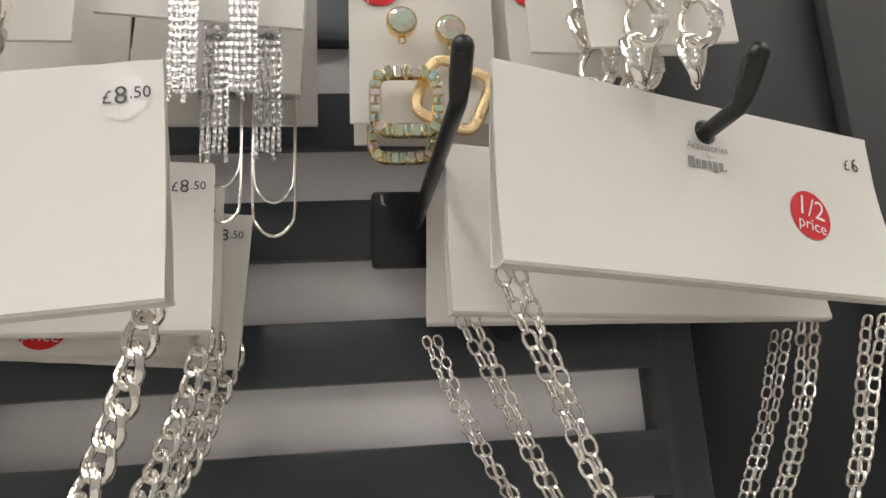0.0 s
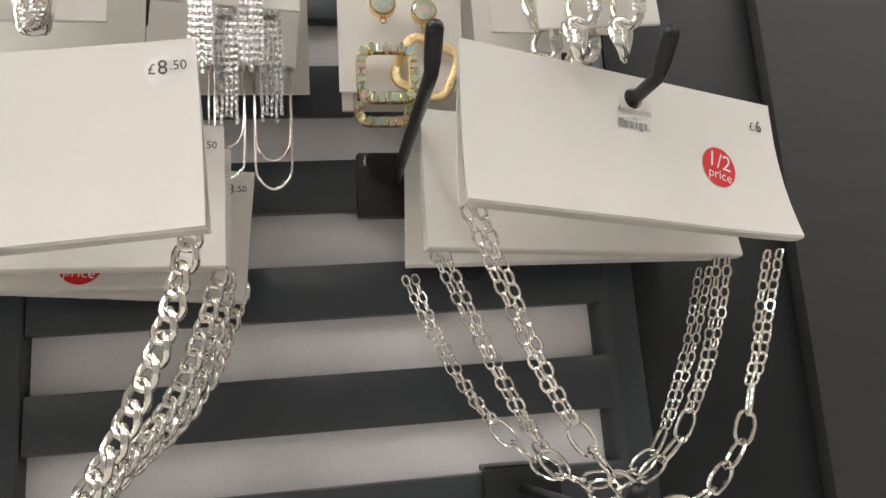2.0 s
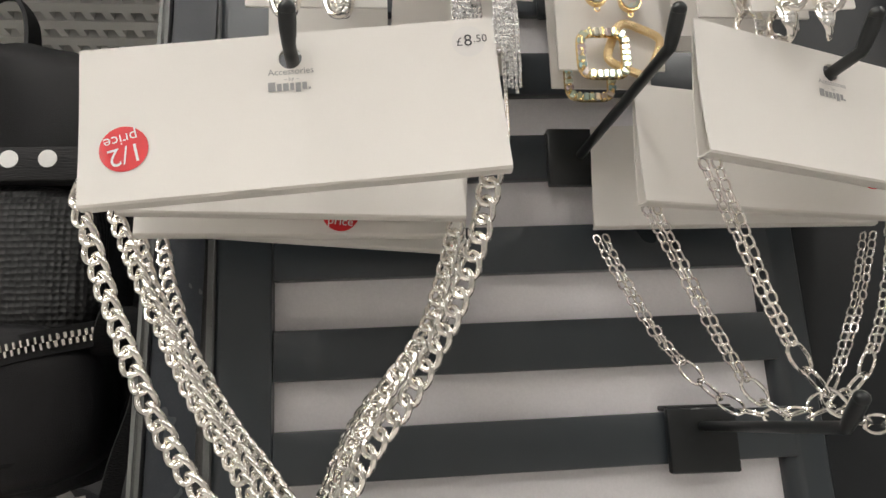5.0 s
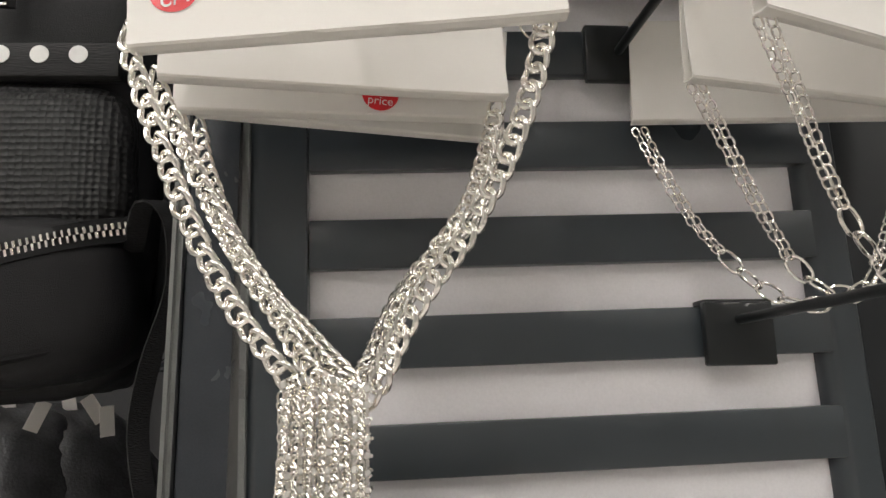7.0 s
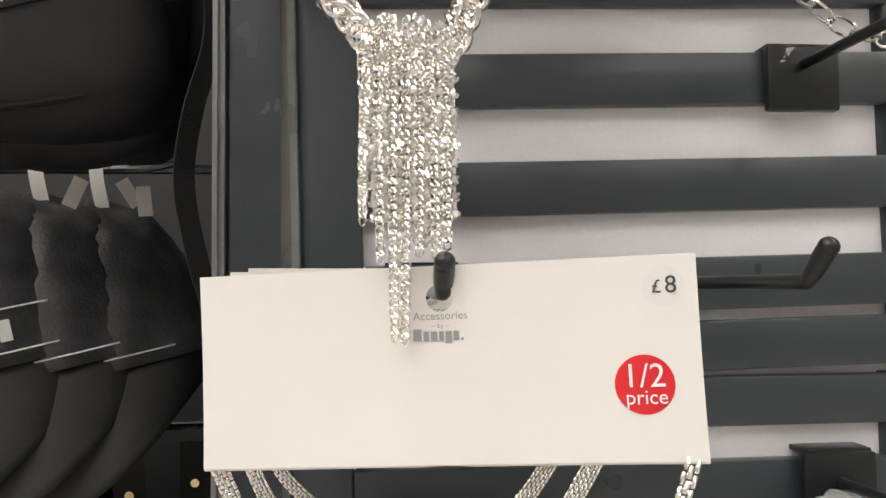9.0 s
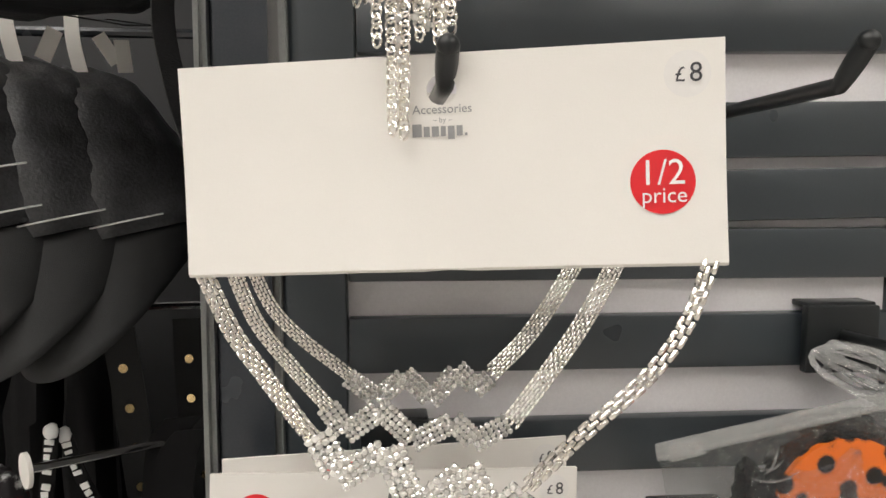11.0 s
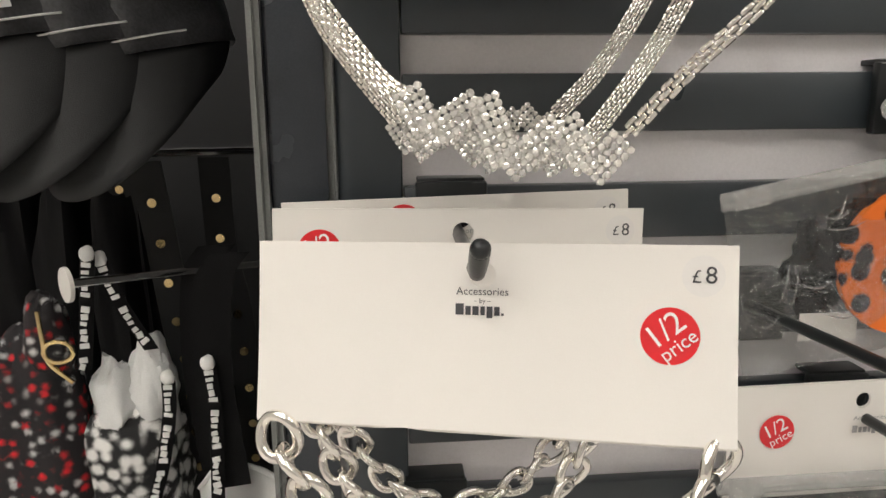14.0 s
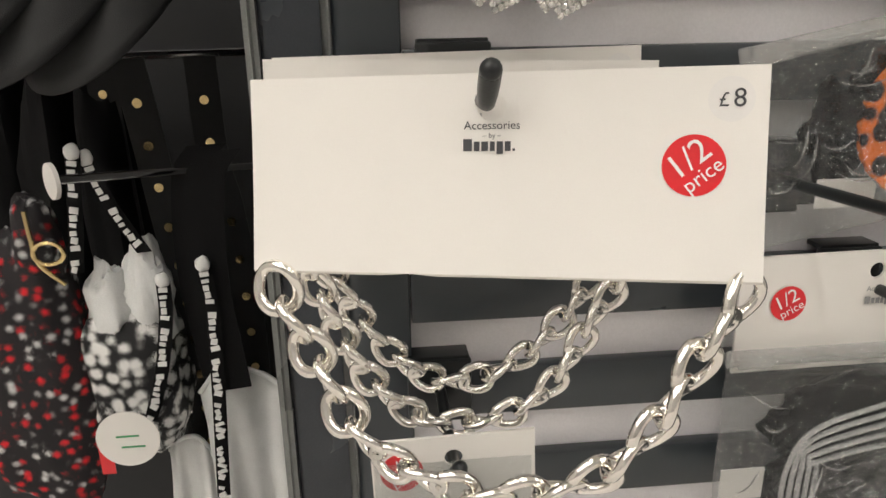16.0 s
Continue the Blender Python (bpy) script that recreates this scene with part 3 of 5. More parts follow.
# cards of mesh bands
settle((-0.055, -0.107, 1.159), (-0.0017, -0.0033, -0.0033), (1.42, -0.16, 0.33), 0.9737)
folded_card(hang((-0.1395, -0.1190, 1.2400), (0.0215, -0.1500, 1.2468)), E8, (0.0632, -0.0400, 0), curl=0.001, label="white folded eight-pound card on the end of a hook", seed=8)
folded_card(hang((-0.1385, -0.0760, 1.2410), (0.0225, -0.0520, 1.2390)), E8, label=GREY_LABEL, seed=9)
folded_card(hang((-0.1375, -0.0380, 1.2420), (0.0215, -0.0200, 1.2400)), E8, label=GREY_LABEL, depth=0.007, seed=10)
# cards of big links
settle((-0.070, -0.090, 1.008), (-0.0017, -0.0003, -0.0001), (0.32, -0.11, 0.12), 0.9823)
folded_card(hang((-0.1490, -0.0930, 1.0748), (0.0085, -0.1390, 1.0782), -10), E8, (0.0605, -0.0290, -38), label="white folded eight-pound card with tilted red sticker", ink=INK, seed=11)
folded_card(hang((-0.1500, -0.0500, 1.0800), (0.0115, -0.0455, 1.0758), -3), E8, (-0.0615, -0.0180, -20), label=GREY_LABEL, seed=12)
folded_card(hang((-0.1485, -0.0340, 1.0800), (0.0125, -0.0215, 1.0815), -3), E8, (-0.0270, -0.0120, 10), label=GREY_LABEL, seed=13)


# ---------------------------------------------------------------- chains
def oval_link(name, long, wide, wire, material, n=22, sides=8, flat=1.0, twist=0.0, ends=0.0, pinch=0.0):
    """A closed link in the x-z plane, long along x; twist turns its two ends against each other."""
    bm = bmesh.new()
    a, b = long / 2 - wire / 2, wide / 2 - wire / 2
    pts = []
    for k in range(n):
        u = k * math.tau / n
        c, s = math.cos(u), math.sin(u)
        q = (abs(c) ** 2.4 + abs(s) ** 2.4) ** (-1 / 2.4)
        x, z = a * c * q, b * s * q * (1 - pinch * abs(c) ** 2)
        tw = twist * x / a
        pts.append(Vector((x, z * math.sin(tw), z * math.cos(tw))))
    sweep(bm, pts, wire / 2, sides, closed=True, flat=flat, up=(0, 1, 0))
    return mesh_from(bm, name, material)


CURB = oval_link("curb_link", 0.0126, 0.0102, 0.00245, SILVER, n=28, sides=9, flat=1.0, twist=0.42)
BIG_CURB = oval_link("big_curb_link", 0.0204, 0.0178, 0.0043, SILVER, n=30, sides=10, flat=0.9, twist=0.36, pinch=0.06)
FINE = oval_link("fine_link", 0.0068, 0.0048, 0.0012, SILVER_FINE, n=18, sides=6)
LARGE = oval_link("large_link", 0.0170, 0.0098, 0.0017, SILVER, n=26)


def along(a, b, face, roll):
    """Pose whose x runs from a to b and whose z is turned by roll about it, starting square to face."""
    x = (b - a).normalized()
    y = (Vector(face) - x * x.dot(Vector(face))).normalized()
    z = x.cross(y)
    m = Matrix((x, y, z)).transposed().to_4x4()
    return Matrix.Translation((a + b) / 2) @ m @ pose(0, 0, 0, roll)


def run_links(neck, me, pts, pitch, rolls, face=(0, 1, 0), jitter=6, seed=0, first=0, slant=0):
    rnd = random.Random(seed)
    n = max(1, round(length(pts) / pitch))
    q = spline(pts, n)
    for k, (a, b) in enumerate(zip(q, q[1:])):
        m = along(a, b, face, rolls[(k + first) % len(rolls)] + rnd.uniform(-jitter, jitter))
        piece("link", me, neck, m @ pose(0, rnd.uniform(-0.0003, 0.0003), 0, 0, slant + rnd.uniform(-3, 3), 0))


def fine_necklace(left, low, right, seed, label):
    neck = thing("necklace", left[0], label, "necklace", "fine chain necklaces")
    for s in (-1, 1):
        off = Vector((0.0024 * s, -0.0010 * s, 0.0006))
        for path, k in ((left, 0), (right, 1)):
            p = [Vector(v) + off * (1 - 0.55 * i / (len(path) - 1)) for i, v in enumerate(path)]
            run_links(neck, FINE, p, 0.0051, (15, 75), seed=seed * 10 + k + s, first=k, jitter=16)
    n = round(length(low) / 0.0135)
    q = spline(low, n)
    rnd = random.Random(seed)
    for k, (a, b) in enumerate(zip(q, q[1:])):
        piece("large_link", LARGE, neck, along(a, b, (0, 1, 0), (8, 82)[k % 2] + rnd.uniform(-14, 14)))
    return neck


settle((0.178, -0.083, 1.450), (-0.0007, 0.0000, -0.0002), (1.31, -0.77, 0.53), 0.9715)
fine_necklace([(0.1030, -0.1290, 1.4610), (0.1140, -0.1260, 1.4320), (0.1260, -0.1210, 1.4020), (0.1375, -0.1150, 1.3810)],
              [(0.1375, -0.1150, 1.3810), (0.1520, -0.1100, 1.3620), (0.1670, -0.1060, 1.3490), (0.1880, -0.1000, 1.3455), (0.2080, -0.0950, 1.3570), (0.2220, -0.0890, 1.3720), (0.2300, -0.0850, 1.3890)],
              [(0.2545, -0.0790, 1.4480), (0.2460, -0.0800, 1.4250), (0.2370, -0.0830, 1.4020), (0.2300, -0.0850, 1.3890)], 1,
              "silver necklace of doubled fine chain with large oval links")
fine_necklace([(0.0985, -0.0730, 1.4550), (0.1100, -0.0730, 1.4270), (0.1240, -0.0720, 1.3950), (0.1385, -0.0710, 1.3664)],
              [(0.1385, -0.0710, 1.3664), (0.1500, -0.0710, 1.3540), (0.1640, -0.0700, 1.3480), (0.1819, -0.0690, 1.3520), (0.2000, -0.0670, 1.3640), (0.2100, -0.0660, 1.3780)],
              [(0.2400, -0.0600, 1.4490), (0.2330, -0.0620, 1.4250), (0.2224, -0.0640, 1.3994), (0.2100, -0.0660, 1.3780)], 2,
              "silver necklace of doubled fine chain with large oval links")
fine_necklace([(0.0915, -0.0130, 1.4530), (0.1010, -0.0190, 1.4250), (0.1150, -0.0230, 1.3950), (0.1275, -0.0260, 1.3771)],
              [(0.1275, -0.0260, 1.3771), (0.1450, -0.0290, 1.3580), (0.1620, -0.0310, 1.3490), (0.1840, -0.0310, 1.3470), (0.2026, -0.0310, 1.3539), (0.2130, -0.0310, 1.3680)],
              [(0.2470, -0.0300, 1.4480), (0.2340, -0.0300, 1.4100), (0.2215, -0.0310, 1.3840), (0.2130, -0.0310, 1.3680)], 3,
              "silver necklace of doubled fine chain with large oval links")

# tassel of thin strands below the heavy curb chains
def tiny_strand(bm, pts, pitch, wire, seed):
    rnd = random.Random(seed)
    n = max(2, round(length(pts) / pitch))
    q = spline(pts, n)
    for k, (a, b) in enumerate(zip(q, q[1:])):
        m = along(a, b, (0, 1, 0), (40, 28)[k % 2] + rnd.uniform(-12, 12))
        ring = [m @ Vector((math.cos(u) * pitch * 0.78, 0, math.sin(u) * pitch * 0.62)) for u in (j * math.tau / 8 for j in range(8))]
        sweep(bm, ring, wire, 5, closed=True, up=(0.2, 1, 0.1))
    return q


def cut_stone(r=1.0, h=0.55, n=8):
    """A round cut stone that faces -y."""
    bm = bmesh.new()
    rings = []
    for rr, yy, off in ((0.55, -h, 0.5), (0.9, -h * 0.55, 0), (1.0, -h * 0.25, 0.5), (0.5, h * 0.4, 0)):
        rings.append([bm.verts.new((r * rr * math.cos((k + off) * math.tau / n), yy * r, r * rr * math.sin((k + off) * math.tau / n))) for k in range(n)])
    bm.faces.new(rings[0])
    for i, (p, q) in enumerate(zip(rings, rings[1:])):
        for k in range(n):
            if i % 2 == 0:
                bm.faces.new((p[k], q[k], q[(k + 1) % n]))
                bm.faces.new((p[k], q[(k + 1) % n], p[(k + 1) % n]))
            else:
                bm.faces.new((p[k], q[(k - 1) % n], q[k]))
                bm.faces.new((p[k], q[k], p[(k + 1) % n]))
    bmesh.ops.recalc_face_normals(bm, faces=bm.faces)
    return bm


STONE_MESH = mesh_from(cut_stone(0.0013), "round_stone", STONE, smooth=False)


def heavy_necklace(left, right, seed, label, fringe=None):
    neck = thing("necklace", left[0], label, "necklace", "heavy curb necklaces")
    run_links(neck, CURB, left, 0.0074, (36, 30), seed=seed, slant=9, jitter=7)
    run_links(neck, CURB, right[::-1], 0.0074, (-36, -30), seed=seed + 1, slant=-9, jitter=7)
    if fringe:
        settle((0, 0, 0), (-0.0030, -0.0030, -0.0035))
        rnd = random.Random(seed + 2)
        for k, (x, y, z0, z1, stones) in enumerate(fringe):
            line = [(x + rnd.uniform(-0.002, 0.002), y, z0), (x, y - 0.001, z0 * 0.5 + z1 * 0.5), (x + rnd.uniform(-0.0008, 0.0008), y - 0.001, z1)]
            bm = bmesh.new()
            if not stones:
                tiny_strand(bm, line, 0.0026, 0.00042, seed + k)
                tagged(part("strand", bm, SILVER_FINE, neck, "thin silver curb strand"), kind="stuff")
                continue
            n = max(2, round((z0 - z1) / 0.0056))
            q = spline(line, n)
            for a, b in zip(q, q[1:]):
                add_box(bm, -0.0011, 0.0011, -0.0004, 0.0004, -0.0006, 0.0006, m=along(a, b, (0, 1, 0), rnd.uniform(-20, 20)))
            for p in q:
                turn = pose(0, 0, 0, rnd.uniform(-20, 20), rnd.uniform(0, 60), rnd.uniform(-25, 25))
                piece("rhinestone", STONE_MESH, neck, Matrix.Translation(p + Vector((0, -0.0008, 0))) @ turn)
                for c in range(4):
                    add_box(bm, 0.0011, 0.0017, -0.0012, 0.0008, -0.0005, 0.0005, m=Matrix.Translation(p) @ turn @ pose(0, 0, 0, 0, 45 + 90 * c, 0))
            tagged(part("strand", bm, SILVER_FINE, neck, "silver cup-chain strand"), kind="stuff")
        settle(*CHAIN_SETTLE)
    return neck


FRINGE = []
_r = random.Random(11)
ENDS = [1.2580, 1.2600, 1.2420, 1.2560, 1.2175, 1.2380, 1.2165, 1.2500, 1.2440, 1.2480, 1.2430, 1.2470, 1.2460, 1.2570]
for k, z1 in enumerate(ENDS):
    x = -0.0806 + 0.0280 * k / (len(ENDS) - 1)
    FRINGE.append((x, -0.1385 + 0.0012 * (k % 2), 1.3150 - 0.004 * max(0, abs(x + 0.069) / 0.016 - 0.3) + 0.004, z1, k % 2 == 1))
for k in range(9):
    x = -0.0806 + 0.0260 * k / 8
    FRINGE.append((x, -0.1330, 1.3150, 1.2540 + _r.uniform(-0.006, 0.008), k % 3 == 1))
CHAIN_SETTLE = ((-0.072, -0.124, 1.316), (0.0042, 0.0164, -0.0040), (2.35, -0.74, 0.18), 1.0203)
settle(*CHAIN_SETTLE)
CURB_LABEL = "chunky bright silver curb chain hanging from a card"
heavy_necklace([(-0.1470, -0.1420, 1.4500), (-0.1462, -0.1415, 1.4425), (-0.1362, -0.1400, 1.4120), (-0.1248, -0.1380, 1.3804), (-0.1108, -0.1360, 1.3514), (-0.0950, -0.1360, 1.3290), (-0.0820, -0.1350, 1.3140), (-0.0690, -0.1350, 1.3090)],
               [(0.0080, -0.1480, 1.4540), (0.0070, -0.1478, 1.4470), (0.0001, -0.1474, 1.4215), (-0.0103, -0.1462, 1.3960), (-0.0255, -0.1447, 1.3692), (-0.0422, -0.1430, 1.3473), (-0.0530, -0.1410, 1.3270), (-0.0590, -0.1390, 1.3150), (-0.0690, -0.1370, 1.3090)], 20,
               "chunky silver curb chain necklace with a rhinestone tassel", FRINGE)
heavy_necklace([(-0.1560, -0.0850, 1.4570), (-0.1474, -0.0874, 1.4365), (-0.1334, -0.0918, 1.4071), (-0.1150, -0.0975, 1.3716), (-0.0976, -0.1043, 1.3450), (-0.0830, -0.1150, 1.3230), (-0.0700, -0.1220, 1.3140)],
               [(0.0030, -0.0640, 1.4520), (-0.0055, -0.0670, 1.4215), (-0.0155, -0.0760, 1.3955), (-0.0340, -0.0863, 1.3697), (-0.0490, -0.0983, 1.3466), (-0.0560, -0.1130, 1.3250), (-0.0680, -0.1220, 1.3140)], 30, CURB_LABEL)
heavy_necklace([(-0.1545, -0.0550, 1.4530), (-0.1465, -0.0597, 1.4267), (-0.1316, -0.0682, 1.3946), (-0.1113, -0.0792, 1.3617), (-0.0924, -0.0922, 1.3409), (-0.0780, -0.1070, 1.3240), (-0.0680, -0.1160, 1.3160)],
               [(0.0045, -0.0500, 1.4510), (-0.0020, -0.0550, 1.4208), (-0.0125, -0.0648, 1.3945), (-0.0365, -0.0765, 1.3683), (-0.0515, -0.0908, 1.3450), (-0.0590, -0.1070, 1.3250), (-0.0680, -0.1160, 1.3160)], 35, CURB_LABEL)
heavy_necklace([(-0.1500, -0.0340, 1.4520), (-0.1415, -0.0395, 1.4210), (-0.1263, -0.0505, 1.3870), (-0.1062, -0.0651, 1.3579), (-0.0876, -0.0824, 1.3388), (-0.0740, -0.1000, 1.3250), (-0.0660, -0.1100, 1.3180)],
               [(0.0080, -0.0320, 1.4480), (-0.0005, -0.0400, 1.4195), (-0.0120, -0.0530, 1.3930), (-0.0385, -0.0660, 1.3663), (-0.0535, -0.0821, 1.3441), (-0.0600, -0.1000, 1.3270), (-0.0660, -0.1100, 1.3180)], 40, CURB_LABEL)


# mesh bands with a zigzag of stones
def mesh_band(neck, pts, seed, tilt, pitch=0.0034, cols=5, wide=0.0064, wire=0.00062):
    bm = bmesh.new()
    n = round(length(pts) / pitch)
    q = spline(pts, n)
    rnd = random.Random(seed)
    for k, (a, b) in enumerate(zip(q, q[1:])):
        for c in range(cols):
            m = along(a, b, (0, 1, 0), tilt)
            o = (c - (cols - 1) / 2) / (cols / 2)
            shift = pitch * 0.5 * (c % 2)
            t = m @ pose(shift, -0.0010 * (1 - o * o) + rnd.uniform(-0.0001, 0.0001), o * wide / 2, 0, rnd.uniform(-3, 3), rnd.uniform(-4, 4)) @ pose(0, 0, 0, rnd.uniform(-10, 10))
            sweep(bm, [t @ Vector((-pitch * 0.44, 0, 0)), t @ Vector((-pitch * 0.36, 0, 0)), t @ Vector((pitch * 0.36, 0, 0)), t @ Vector((pitch * 0.44, 0, 0))], [wire * 0.65, wire, wire, wire * 0.65], 7)
    return tagged(part("band", bm, SILVER_FINE, neck), kind="stuff")


def zigzag(neck, pts, seed, rows=4, gap=0.0024):
    rnd = random.Random(seed)
    cup = bmesh.new()
    for a, b in zip(pts, pts[1:]):
        a, b = Vector(a), Vector(b)
        n = max(2, round((b - a).length / gap))
        d = (b - a).normalized()
        side = d.cross(Vector((0, 1, 0))).normalized()
        for k in range(n):
            for r in range(rows):
                p = a.lerp(b, k / n) + side * (r - (rows - 1) / 2) * gap
                m = Matrix.Translation(p + Vector((0, rnd.uniform(-0.0004, 0.0004), 0))) @ pose(0, 0, 0, rnd.uniform(-14, 14), rnd.uniform(0, 45), rnd.uniform(-14, 14))
                piece("rhinestone", STONE_MESH, neck, m)
                add_box(cup, -0.0010, 0.0010, 0.0002, 0.0010, -0.0010, 0.0010, m=m)
    tagged(part("setting", cup, DULL_SILVER, neck, "silver stone settings"), kind="stuff")


def band_necklace(left, zig, right, seed, tl, tr, **edge):
    neck = thing("necklace", left[0], "silver mesh band necklace with a rhinestone zigzag", "necklace", "rhinestone zigzag necklaces")
    mesh_band(neck, left, seed, tl)
    mesh_band(neck, right, seed + 1, tr, **edge)
    zigzag(neck, zig, seed + 2)


settle((-0.055, -0.107, 1.159), (-0.0017, -0.0033, -0.0033), (1.42, -0.16, 0.33), 0.9737)
band_necklace([(-0.1330, -0.1190, 1.1770), (-0.1245, -0.1190, 1.1574), (-0.1140, -0.1210, 1.1428), (-0.1035, -0.1260, 1.1300), (-0.0965, -0.1330, 1.1250)],
              [(-0.0965, -0.1340, 1.1270), (-0.0900, -0.1360, 1.1150), (-0.0746, -0.1400, 1.1245), (-0.0672, -0.1400, 1.1045), (-0.0510, -0.1420, 1.1180), (-0.0430, -0.1440, 1.1030), (-0.0335, -0.1460, 1.1140)],
              [(0.0180, -0.1530, 1.1840), (0.0108, -0.1550, 1.1665), (-0.0005, -0.1550, 1.1503), (-0.0185, -0.1520, 1.1325), (-0.0335, -0.1470, 1.1150)], 50, 10, 30, pitch=0.0046, cols=3, wide=0.0048, wire=0.0008)
band_necklace([(-0.1340, -0.0780, 1.1760), (-0.1250, -0.0760, 1.1520), (-0.1120, -0.0740, 1.1330), (-0.0985, -0.0720, 1.1160)],
              [(-0.0985, -0.0720, 1.1150), (-0.0912, -0.0700, 1.1036), (-0.0774, -0.0690, 1.1130), (-0.0636, -0.0680, 1.0985), (-0.0471, -0.0670, 1.1060), (-0.0380, -0.0650, 1.0960), (-0.0225, -0.0630, 1.1040)],
              [(0.0250, -0.0560, 1.1730), (0.0100, -0.0560, 1.1450), (-0.0070, -0.0590, 1.1220), (-0.0225, -0.0630, 1.1040)], 60, 5, 20, cols=6, wide=0.0082)
band_necklace([(-0.1360, -0.0380, 1.1760), (-0.1260, -0.0360, 1.1510), (-0.1130, -0.0340, 1.1350), (-0.0917, -0.0320, 1.1166)],
              [(-0.0917, -0.0320, 1.1150), (-0.0791, -0.0310, 1.1050), (-0.0660, -0.0310, 1.1155), (-0.0540, -0.0300, 1.1030), (-0.0415, -0.0300, 1.1175), (-0.0330, -0.0300, 1.1080), (-0.0254, -0.0300, 1.1140)],
              [(0.0190, -0.0240, 1.1740), (0.0060, -0.0260, 1.1520), (-0.0090, -0.0290, 1.1320), (-0.0254, -0.0300, 1.1155)], 70, 5, 20, cols=6, wide=0.0082)


def big_necklace(pts, seed, rolls=(14, 60)):
    neck = thing("necklace", pts[0], "oversized silver curb link necklace hanging from a card", "necklace", "big link necklaces")
    run_links(neck, BIG_CURB, pts, 0.0124, rolls, seed=seed, jitter=12, slant=4)


settle((-0.070, -0.090, 1.008), (-0.0017, -0.0003, -0.0001), (0.32, -0.11, 0.12), 0.9823)
big_necklace([(-0.1440, -0.1100, 1.0130), (-0.1420, -0.1110, 1.0020), (-0.1350, -0.1120, 0.9880), (-0.1270, -0.1140, 0.9700), (-0.1180, -0.1170, 0.9520), (-0.1030, -0.1220, 0.9400), (-0.0850, -0.1290, 0.9340), (-0.0660, -0.1380, 0.9370), (-0.0480, -0.1450, 0.9440), (-0.0370, -0.1480, 0.9519), (-0.0253, -0.1500, 0.9655), (-0.0173, -0.1510, 0.9809), (-0.0100, -0.1510, 0.9950), (0.0000, -0.1500, 1.0080), (0.0040, -0.1480, 1.0150)], 80)
big_necklace([(-0.1440, -0.0560, 1.0170), (-0.1390, -0.0560, 0.9980), (-0.1290, -0.0550, 0.9680), (-0.1150, -0.0540, 0.9400), (-0.0930, -0.0530, 0.9190), (-0.0650, -0.0520, 0.9140), (-0.0400, -0.0510, 0.9220), (-0.0240, -0.0500, 0.9400), (-0.0110, -0.0490, 0.9640), (0.0020, -0.0490, 0.9850), (0.0070, -0.0490, 1.0130)], 85)
big_necklace([(-0.1400, -0.0400, 1.0180), (-0.1350, -0.0390, 1.0000), (-0.1240, -0.0380, 0.9730), (-0.1080, -0.0360, 0.9480), (-0.0870, -0.0340, 0.9280), (-0.0620, -0.0330, 0.9270), (-0.0397, -0.0320, 0.9370), (-0.0206, -0.0310, 0.9560), (-0.0060, -0.0300, 0.9790), (0.0030, -0.0300, 1.0130)], 90)


# ---------------------------------------------------------------- earrings on the top row
def flat_card(at, w, h, label, price_sticker=None, group="earring cards", category="display card", name="earring_card", t=0.0016, brand=None, hole=True):
    """A stiff small card; `at` is the middle of its top edge."""
    card = thing(name, at, label, category, group)
    bm = bmesh.new()
    sheet_with_hole(bm, lambda z: 0.0, w, h, 0.0105, 0.0040 if hole else 0, nx=6, nz=5)
    ob = part("front", bm, CARD, card, local=True)
    thicken(ob, t)
    ob.data.polygons.foreach_set("use_smooth", [False] * len(ob.data.polygons))
    return card


def same(v):
    return v


def upright(x, y, z, rz=0.0, lean=0.0, roll=0.0):
    return pose(x, y, z, lean, roll, rz)


def rod_of(bm, a, b, r, sides=8):
    return sweep(bm, [Vector(a), (Vector(a) + Vector(b)) / 2, Vector(b)], r, sides)


Z_Y = 1.633
for hx, reach in ((-0.062, 0.125), (0.012, 0.115), (0.088, 0.10), (0.158, 0.138)):
    display_hook(hx, Z_Y, reach=reach, dx=0.002)

settle((0.070, -0.095, 1.534), (0.0016, 0.0003, -0.0027), (1.34, -0.65, 0.64), 0.9806)
TOP = 1.6335
flat_card(upright(-0.0635, -0.1010, TOP, -1, 0, 0.6), 0.066, TOP - 1.5465, "white earring card with sparkling hoops on a hook")
flat_card(upright(-0.0620, -0.0520, TOP, 2), 0.064, TOP - 1.5560, "white earring card behind another on a hook")
flat_card(upright(0.0110, -0.0900, TOP, 1.5, 0, 3.5), 0.072, TOP - 1.5610, "white earring card with silver chain tassels")
flat_card(upright(0.0105, -0.0560, TOP - 0.002, -2, 0, 4), 0.068, TOP - 1.5530, "white earring card behind another on a hook")
flat_card(upright(0.0110, -0.0360, TOP, 0, 0, 0), 0.067, TOP - 1.5440, "white earring card with hanging snake-chain loops")
_c = flat_card(upright(0.0885, -0.0700, TOP, 0, 0, 0.5), 0.058, TOP - 1.5305, "white earring card with gold crystal drops")
half_price(_c, same, -0.0170, -0.0440, -10, lift=0.0016)
flat_card(upright(0.0890, -0.0480, TOP, 2), 0.058, TOP - 1.5300, "white earring card behind another on a hook")
flat_card(upright(0.1590, -0.1205, TOP, 0, 0, -3), 0.052, TOP - 1.5370, "white earring card with chunky silver links")
flat_card(upright(0.1530, -0.0960, TOP, 2, 0, -1), 0.060, TOP - 1.5470, "white earring card behind another on a hook")
_c = flat_card(upright(0.1480, -0.0740, TOP, 0, 0, -1), 0.054, TOP - 1.5490, "white earring card behind another on a hook")
